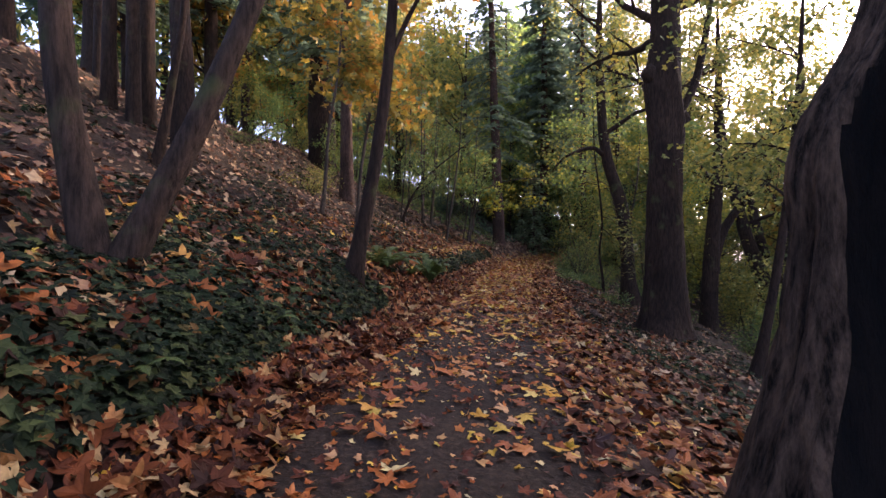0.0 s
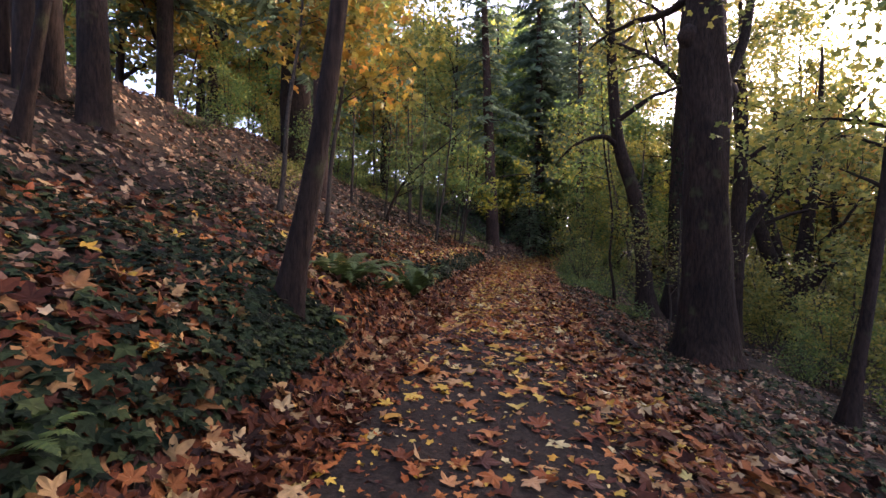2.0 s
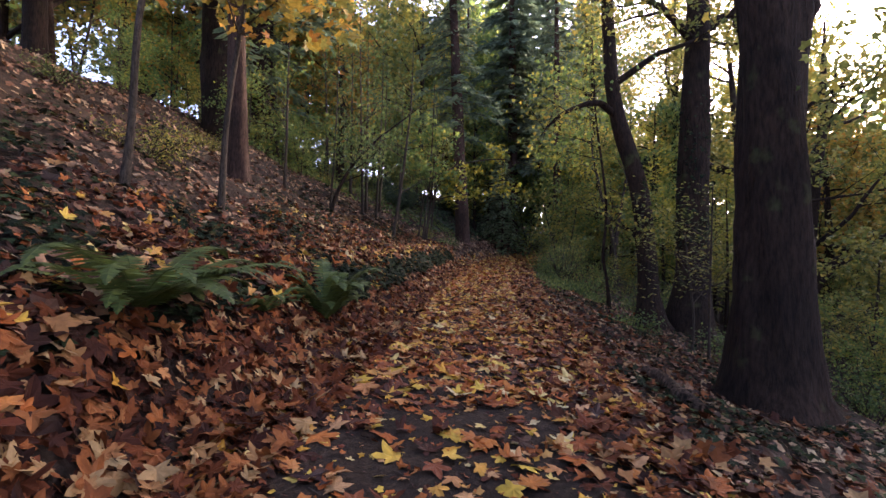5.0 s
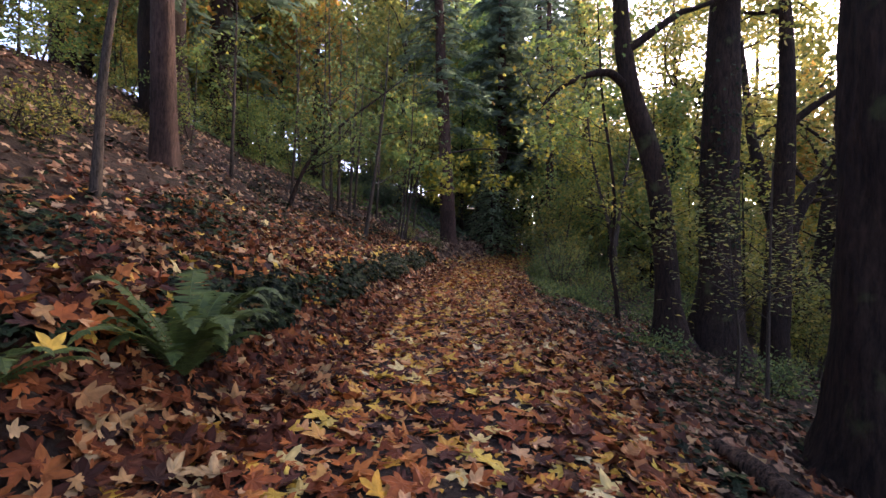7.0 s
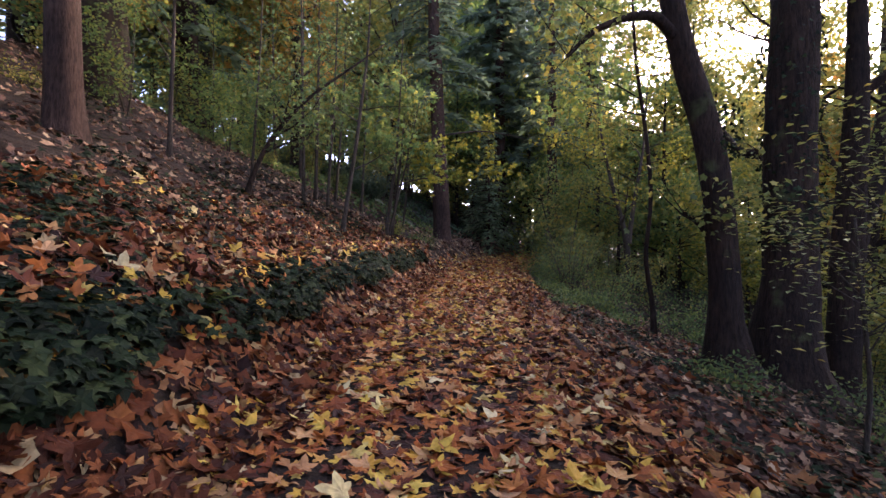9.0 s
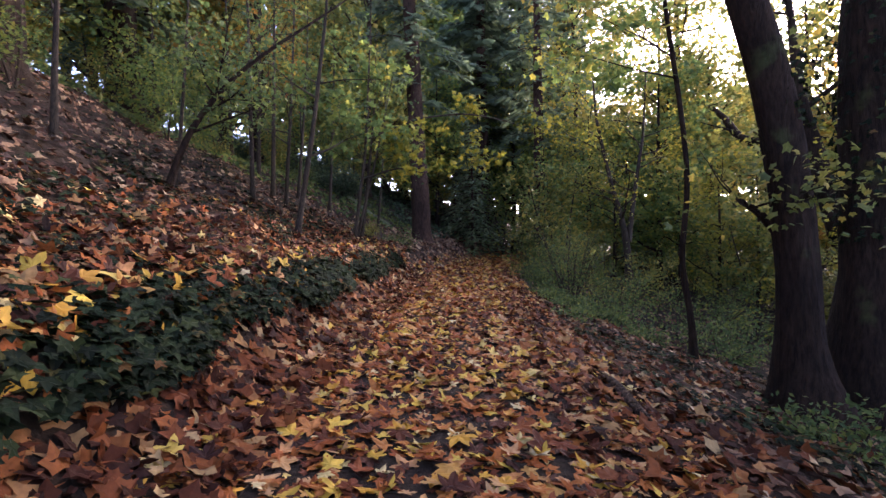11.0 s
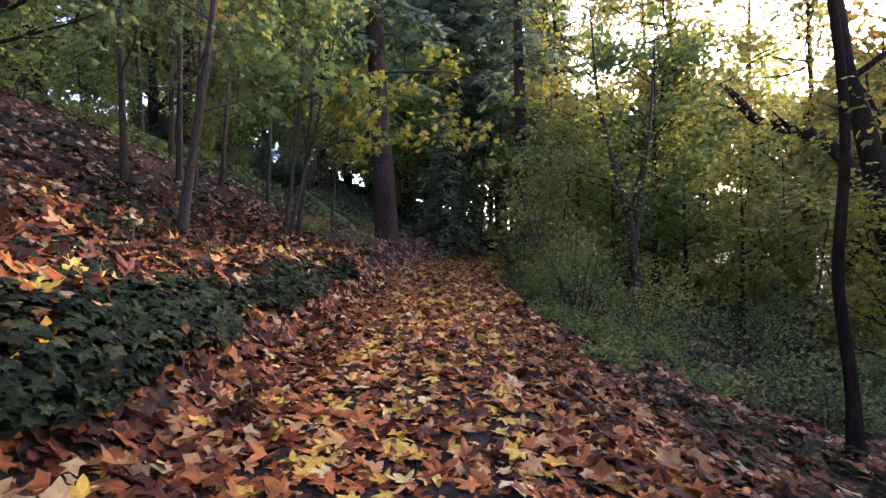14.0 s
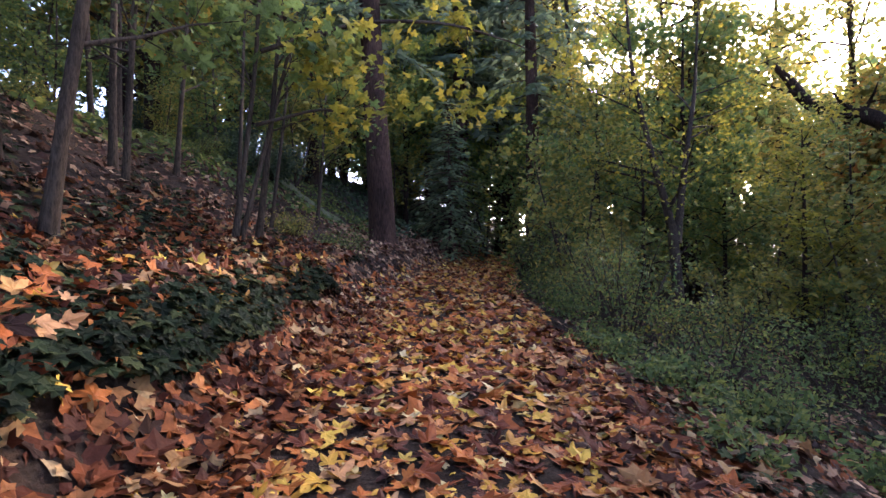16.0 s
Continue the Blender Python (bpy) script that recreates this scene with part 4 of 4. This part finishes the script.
# ---- ferns ----
def frond_mesh(rng, length, rise, out, pairs=36):
    s = np.linspace(0.02, 1, pairs + 4)
    rib = np.stack([np.zeros_like(s), length * out * (s - 0.16 * s ** 3), length * (rise * s - 0.55 * rise * s ** 2 - 0.16 * s ** 3)], 1)
    v, f = tube(rib, 0.005 * (1.15 - s), 4)
    parts = [(v, f)]
    d = np.gradient(rib, axis=0)
    d /= np.linalg.norm(d, axis=1, keepdims=True)
    for i in range(4, len(s)):
        w = 0.125 * length * math.sin(min(1, (1.03 - s[i]) * 1.9) * 1.5) * rng.uniform(0.85, 1.1)
        for sgn in (-1, 1):
            o = np.array([sgn, 0, -0.18 + rng.normal(0, 0.08)])
            t = o * w + d[i] * w * 0.25
            h = d[i] * length * 0.013
            parts.append((np.array([rib[i] - h, rib[i] + h, rib[i] + t * 0.6 + h * 0.9, rib[i] + t, rib[i] + t * 0.6 - h * 0.9]), np.array([[0, 1, 2], [0, 2, 4], [2, 3, 4]])))
    return join(parts)


def fern(x, y, size, count, seed, rise=1.0, out=0.8):
    rng = np.random.default_rng(seed)
    top = holder("sword_fern", x, y, float(terr(x, y)) + 0.04, "green sword fern with arching fronds at the path's edge", "fern", "ferns")
    for i in range(count):
        ob = mesh_of("frond", *frond_mesh(rng, size * rng.uniform(0.65, 1.1), rise * rng.uniform(0.55, 1.1), out * rng.uniform(0.8, 1.25)), M_FERN, False, top)
        ob.rotation_euler = (0, 0, i * 2.4 + rng.normal(0, 0.2))
    return top


for fx, fy, fs, fc, fr, fo in ((-0.32, 11.6, .95, 30, 1.6, .75), (-1.25, 9.4, 1.05, 30, 1.0, 1.0), (-0.75, 10.6, .65, 12, 1.0, .8), (-1.12, 7.45, .55, 9, .8, .9), (-1.55, 4.3, .5, 9, .9, .9), (-1.7, 2.6, .5, 8, .9, .9), (-0.05, 14.6, .5, 8, .9, .8)):
    fern(fx, fy, fs, fc, int(fx * 100 + fy * 1000), fr, fo)


# ---- logs and fallen branches ----
def log(name, label, pts, seed, bark):
    L = smooth_line(pts, 24)
    p = L.copy()
    p[:, 2] = terr(p[:, 0], p[:, 1]) + L[:, 2]
    c = p[0, :3].copy()
    top = holder(name, *c, label, "log")
    p[:, :3] -= c
    mesh_of("stem", *tube(p[:, :3], p[:, 3], 12, 0.06, seed), bark, True, top)
    return top


log("mossy_log", "short grey decaying log lying along the lower verge", [(3.62, 11.9, .06, .06), (3.54, 11.4, .08, .08), (3.44, 10.8, .08, .085), (3.36, 10.3, .06, .065)], 311, WOOD_SNAG)
log("fallen_branch", "bent brown stick half buried in leaves on the path", [(4.0, 17.7, .03, .03), (3.92, 17.3, .06, .042), (3.82, 16.9, .06, .045), (3.75, 16.4, .03, .035)], 315, WOOD_SNAG)
log("fallen_branch", "broken stick lying among leaves on the path", [(4.0, 20.6, .03, .03), (4.15, 20.1, .05, .035), (4.1, 19.75, .06, .035), (4.25, 19.5, .04, .03)], 312, WOOD_SNAG)
log("fallen_branch", "dark fallen branch on the valley side", [(6.0, 8.9, .05, .04), (7.2, 9.2, .12, .04), (8.6, 9.3, .2, .03), (9.8, 9.2, .3, .015)], 313, BARK_DARK)
log("fallen_branch", "thin fallen branch on the lower verge", [(5.0, 11.9, .03, .03), (4.9, 12.6, .05, .025), (4.7, 13.4, .03, .012)], 314, BARK_DARK)

# ---- shrubs ----
SHRUBS = [(7.4, 26.3, 1.9, .9, 0), (6.95, 24.2, .7, .8, 0), (6.35, 22.5, .5, .7, 0), (7.3, 22.8, .8, .8, 0), (8.0, 24.8, 1.3, .9, 0), (10.25, 34.4, 2.2, 1.1, 0), (9.6, 36.1, 2.0, 1.0, 0), (8.3, 28.6, 2.3, 1.0, 1), (9.3, 31.0, 2.0, 1.0, 1),
          (7.2, 27.6, .8, .7, 0), (7.8, 30.2, .9, .8, 0), (8.9, 33.2, 1.1, .8, 0), (6.6, 25.6, .45, .6, 0), (6.1, 23.8, .35, .5, 0), (8.8, 27.0, 1.5, 1.0, 1), (9.4, 22.4, 1.2, 1.0, 0), (10.8, 25.2, 1.6, 1.2, 0),
          (8.4, 21.6, .9, .9, 0), (6.0, 16.8, .6, .6, 0), (7.7, 16.2, .9, .8, 0), (9.5, 14.6, 1.2, .9, 0), (11.0, 37.0, 2.2, 1.2, 0), (7.0, 21.9, .5, .7, 0), (5.6, 21.8, .3, .45, 0), (6.2, 24.9, .4, .5, 0)]
for i, (sx, sy, sh, sw, k) in enumerate(SHRUBS):
    thicket("shrub", ("low green leafy shrub on the lower verge", "tall twiggy shrub with sparse yellow-green leaves")[k], sx, sy, 400 + i, sh, sw, 7 + int(3 * sh), int(500 + 550 * sh), (.085, .095)[k], (M_SHRUB, M_OLIVE)[k], OVAL, group="shrubs along the verge")
for i, (sx, sy, sh, sw) in enumerate([(1.5, 30.0, .7, .7), (2.6, 29.7, .55, .6), (-4.5, 15.9, .9, 1.0), (-1.4, 34, .9, 1.0), (-3.4, 29.5, .7, .8), (-7.2, 17.5, .8, 1.2), (-5.4, 21, .6, .9)]):
    thicket("brush", "low brown-green twiggy brush on the bank", sx, sy, 450 + i, sh, sw, 12, 1500, .06, (M_OLIVE, M_SHRUB)[i % 2], OVAL, group="brush on the bank")

# ---- small trees near the clump, and overhanging boughs ----
broadleaf("slim sapling with layered pale leaves beside the clump", 6.3, 15.3, [[(0, 0, -.1, .03), (.1, 0, .8, .026), (.0, 0, 1.6, .022), (-.1, 0, 2.6, .012)]], 501, limbs=9, low=.8, high=2.5, reach=1.5, leaves=900, size=.085, spread=.16,
          bark=BARK_TWIG, sides=7, name="sapling", leaf=M_OLIVE, blade=OVAL, flat=.22, kids=4, flare=.2)
broadleaf("slim sapling with layered pale leaves beside the clump", 6.1, 14.4, [[(0, 0, -.1, .028), (.02, 0, 1, .024), (.05, 0, 2, .018), (.1, 0, 3.4, .008)]], 502, limbs=9, low=1.0, high=3.2, reach=1.6, leaves=900, size=.085, spread=.16,
          bark=BARK_TWIG, sides=7, name="sapling", leaf=M_OLIVE, blade=OVAL, flat=.22, kids=4, flare=.2)
broadleaf("many-stemmed young maple reaching a yellow bough over the path", 1.25, 25.6, [
    [(0, 0, -.1, .045), (.15, 0, 1, .035), (.35, 0, 2.5, .03), (.5, .1, 5, .02), (.6, .2, 7, .008)], [(.05, .1, 0, .035), (.35, .2, 1.2, .03), (.7, .3, 2.6, .022), (1.1, .5, 4.5, .01)]],
    503, limbs=8, low=2, high=6, reach=1.6, leaves=800, size=.2, spread=.25, leaf=M_GREEN, extra_leaf=M_LIME, extra_leaves=480, blade=LOW_BLADES[1], bark=BARK_TWIG, sides=8, name="young_maple",
    extra=[[(.4, .1, 2.7, .035), (1.8, .5, 3.4, .03), (3.2, 1.0, 3.7, .022), (4.6, 1.4, 3.6, .012), (5.5, 1.6, 3.3, .006)], [(.3, .1, 1.7, .03), (1.2, .2, 2.0, .02), (1.9, .5, 1.9, .01)]])
broadleaf("dark leaning tree bough over the bank", -1.9, 22.2, [[(0, 0, -.1, .06), (.2, .1, .8, .055), (.7, .2, 1.7, .05), (1.5, .4, 2.6, .04), (2.4, .6, 3.3, .03), (3.2, .8, 4.0, .015)]], 504, limbs=6, low=1.2, high=3.6, reach=1.6, leaves=1000, size=.10,
          bark=BARK_DARK, sides=10, name="leaning_tree", leaf=M_SHRUB)
broadleaf("young maple with orange-yellow leaves on the bank", -2.6, 14.6, [[(0, 0, -.1, .06), (.1, 0, 1.6, .05), (.4, 0, 3.5, .04), (.8, .1, 6, .015)]], 505, limbs=10, low=2.8, high=5.8, reach=2.0, leaves=900, size=.25, spread=.3, leaf=M_YELLOW, blade=LOW_BLADES[0],
          bark=BARK_TWIG, sides=8, name="young_maple")

# ---- litter of twigs, and single leaves on the path ----
rt = np.random.default_rng(601)
tn = 900
ty, tu = rt.uniform(1.2, 24, tn), rt.uniform(-1.5, 2.2, tn)
tx = xc(ty) + tu
tl, ta = rt.uniform(.03, .16, tn), rt.uniform(0, 6.28, tn)
tw = []
for a, b, l, g in zip(tx, ty, tl, ta):
    p = np.array([[a, b], [a + l * math.cos(g), b + l * math.sin(g)]])
    z = terr(p[:, 0], p[:, 1]) + .008
    tw.append(tube(np.c_[p, z], [.004, .0025], 4))
tagged(mesh_of("twigs", *join(tw), BARK_TWIG), "small broken twigs strewn over the earth path", "twigs", kind="stuff")

blade_meshes = []
for b in BLADES:
    o = mesh_of("leaf", *b, M_LITTER_OB)
    blade_meshes.append(o.data)
    bpy.data.objects.remove(o)
rl = np.random.default_rng(602)
for i in range(250):
    ly = 2.0 + 13 * rl.random() ** 1.3
    lx = float(xc(ly)) + rl.uniform(-1.3, 1.7)
    n = normal_at(np.array([lx]), np.array([ly]))
    R = turn_to(n, rl.uniform(0, 6.28, 1), rl, .15)[0]
    ob = new("leaf", blade_meshes[int(rl.integers(len(blade_meshes)))])
    ob.parent = path
    ob.matrix_basis = Matrix.Translation((lx, ly, float(terr(lx, ly)) + .03)) @ Matrix(R.tolist()).to_4x4() @ Matrix.Scale(float(rl.uniform(.10, .22)), 4)

broadleaf("vase-shaped golden maple with thin limbs beyond the verge", 11.3, 30.0, [
    [(0, 0, -.3, .17), (0, 0, 1.5, .14), (-.1, 0, 2.8, .12), (-.6, .1, 4.6, .08), (-1.1, .2, 7, .05), (-1.3, .2, 10, .012)], [(0, 0, 2.4, .1), (.3, .1, 4, .08), (.8, .2, 6.5, .05), (1.0, .2, 9.5, .012)]],
    506, limbs=16, low=2.2, high=9, reach=2.6, leaves=3400, size=.10, spread=.3, leaf=M_LIME, bark=BARK_TWIG, sides=10, name="golden_maple", flat=.6)
for i, (bx, by) in enumerate(((14.4, 29.2), (16.2, 29.4), (13.2, 24.2), (12.3, 33.0))):
    broadleaf("slender dark-stemmed tree with tiers of green leaves in the valley", bx, by, [[(0, 0, -.3, .10), (.05, 0, 1.5, .08), (.1, 0, 3.6, .05), (.05, 0, 6.2, .012)]], 510 + i, limbs=16, low=1.2, high=6, reach=1.7, leaves=1900, size=.13, spread=.2,
              leaf=(M_LIME, M_GREEN)[i % 2], bark=BARK_DARK, sides=9, name="slender_tree", flat=.45, group="slender valley trees")

# ---- low growth along the crest of the bank ----
rc = random.Random(9)
for cy in np.arange(20, 56, 1.6):
    cx = float(xc(cy)) - rc.uniform(8.0, 12.5)
    copy_thing(under[rc.choice((0, 1, 1))], Matrix.Translation((cx, cy, float(terr(cx, cy)) - .08)) @ Matrix.Rotation(rc.uniform(0, 6.28), 4, 'Z') @ Matrix.Scale(rc.uniform(.35, .6), 4))

# ---- green track and hedge on the far bank ----
M_MOSS = ground_material("mossy_gravel", [(0.25, (0.04, 0.055, 0.028)), (0.5, (0.085, 0.105, 0.055)), (0.75, (0.16, 0.175, 0.105))], 14, 0.02)
TRACK = smooth_line([(3.2, 35.2, 0, .8), (1.0, 37.5, 0, .8), (-2.6, 42, 0, .9), (-6.2, 49, 0, 1.1), (-9.5, 58, 0, 1.4), (-12.5, 68, 0, 1.8)], 90)
side = np.gradient(TRACK[:, :2], axis=0)
side = np.stack([side[:, 1], -side[:, 0]], 1) / np.linalg.norm(side, axis=1, keepdims=True)
rows = []
for k in np.linspace(-1, 1, 9):
    q = TRACK[:, :2] + side * TRACK[:, 3:] * k
    rows.append(np.c_[q, terr(q[:, 0], q[:, 1]) + .05 - .09 * abs(k) ** 3])
n = len(TRACK)
i, j = np.meshgrid(np.arange(8), np.arange(n - 1), indexing="ij")
tagged(mesh_of("track", np.vstack(rows), np.stack([i * n + j, (i + 1) * n + j, (i + 1) * n + j + 1, i * n + j + 1], -1).reshape(-1, 4), M_MOSS, True), "pale mossy gravel track climbing behind the bank", "track", kind="structure")


def ground_cover(name, label, count, off0, off1, seed, size, lift, leaf, blade=OVAL):
    """Low leaves beside the track, by offset from its middle (negative: uphill)."""
    rng = np.random.default_rng(seed)
    k = rng.integers(0, n, count)
    q = TRACK[k, :2] + side[k] * rng.uniform(off0, off1, (count, 1)) + rng.normal(0, .3, (count, 2))
    q = q[q[:, 0] - xc(q[:, 1]) < -2.8]
    count = len(q)
    pos = np.c_[q, terr(q[:, 0], q[:, 1]) + .02 + lift * rng.random(count)]
    rot = turn_to(normal_at(q[:, 0], q[:, 1]), rng.uniform(0, 6.28, count), rng, .5)
    return tagged(mesh_of(name, *scatter(blade, pos, rot, size * rng.uniform(.6, 1.3, count)), leaf), label, "ground cover", kind="stuff")


ground_cover("ground_cover", "low dark green ground cover above the track", 20000, -15, -.9, 801, .26, .24, M_SHRUB)
ground_cover("ground_cover", "low green growth between track and bank", 8000, .6, 2.6, 802, .16, .12, M_SHRUB)
ground_cover("ground_cover", "low dark green growth on the bank beyond the bend", 11000, 2.4, 14, 803, .26, .26, M_HEDGE)
rk = random.Random(21)
hedge = thicket("hedge_bush", "dense dark green clipped evergreen bush beside the track", -1.6, 39.0, 810, 1.3, 1.0, 16, 4200, .12, M_HEDGE, OVAL, group="bushes along the track")
for k in range(6, n, 5):
    hx, hy = TRACK[k, :2] - side[k] * (TRACK[k, 3] + rk.uniform(.7, 1.6))
    copy_thing(hedge, Matrix.Translation((hx, hy, float(terr(hx, hy)) - .1)) @ Matrix.Rotation(rk.uniform(0, 6.28), 4, 'Z') @ Matrix.Scale(rk.uniform(.6, 1.25), 4))

# ---- low green growth on the valley floor ----
rv = random.Random(12)
for i in range(75):
    vx, vy = rv.uniform(9.5, 36), rv.uniform(12, 46)
    if vx - float(xc(vy)) < 5.5:
        continue
    copy_thing(under[rv.choice((0, 0, 1))], Matrix.Translation((vx, vy, float(terr(vx, vy)) - .15)) @ Matrix.Rotation(rv.uniform(0, 6.28), 4, 'Z') @ Matrix.Scale(rv.uniform(.3, .62), 4))


# ---- climbers on the trunks ----
def climbing_ivy(tree, radius, z0, z1, count, seed, size=.09):
    """Ivy leaves clasping a trunk."""
    rng = np.random.default_rng(seed)
    a, z = rng.uniform(0, 6.28, count), z0 + (z1 - z0) * rng.random(count) ** 1.2
    r = radius + rng.uniform(.0, .09, count)
    pos = np.stack([np.cos(a) * r - .05, np.sin(a) * r, z], 1)
    out = np.stack([np.cos(a), np.sin(a), rng.uniform(.2, .9, count)], 1)
    mesh_of("ivy", *scatter(IVYL, pos, turn_to(out, rng.uniform(0, 6.28, count), rng, .35), size * rng.uniform(.6, 1.2, count)), M_IVY, False, tree, "dark ivy climbing the trunk")


def climbing_vines(tree, radius, height, count, seed):
    rng = np.random.default_rng(seed)
    for i in range(count):
        a, z = rng.uniform(3.4, 6.0), np.linspace(0, height * rng.uniform(.6, 1), 9)
        b = a + rng.normal(0, .5) * (z / height) + .15 * np.sin(3 * z)
        r = np.interp(z, [0, .4, height], [radius + .25, radius + .04, radius + .01])
        mesh_of("vine", *tube(np.stack([np.cos(b) * r, np.sin(b) * r, z], 1), np.linspace(.018, .007, 9), 5), BARK_TWIG, True, tree)


for ob in list(scene.collection.objects):
    if ob.parent is None and ob.name == "maple_tree.004":
        climbing_ivy(ob, .43, 2.6, 6.8, 700, 701)
    if ob.parent is None and ob.name == "maple_tree.003":
        climbing_ivy(ob, .27, 3.6, 4.6, 160, 702)
    if ob.parent is None and ob.name == "fir_tree.003":
        climbing_vines(ob, .43, 2.0, 6, 703)
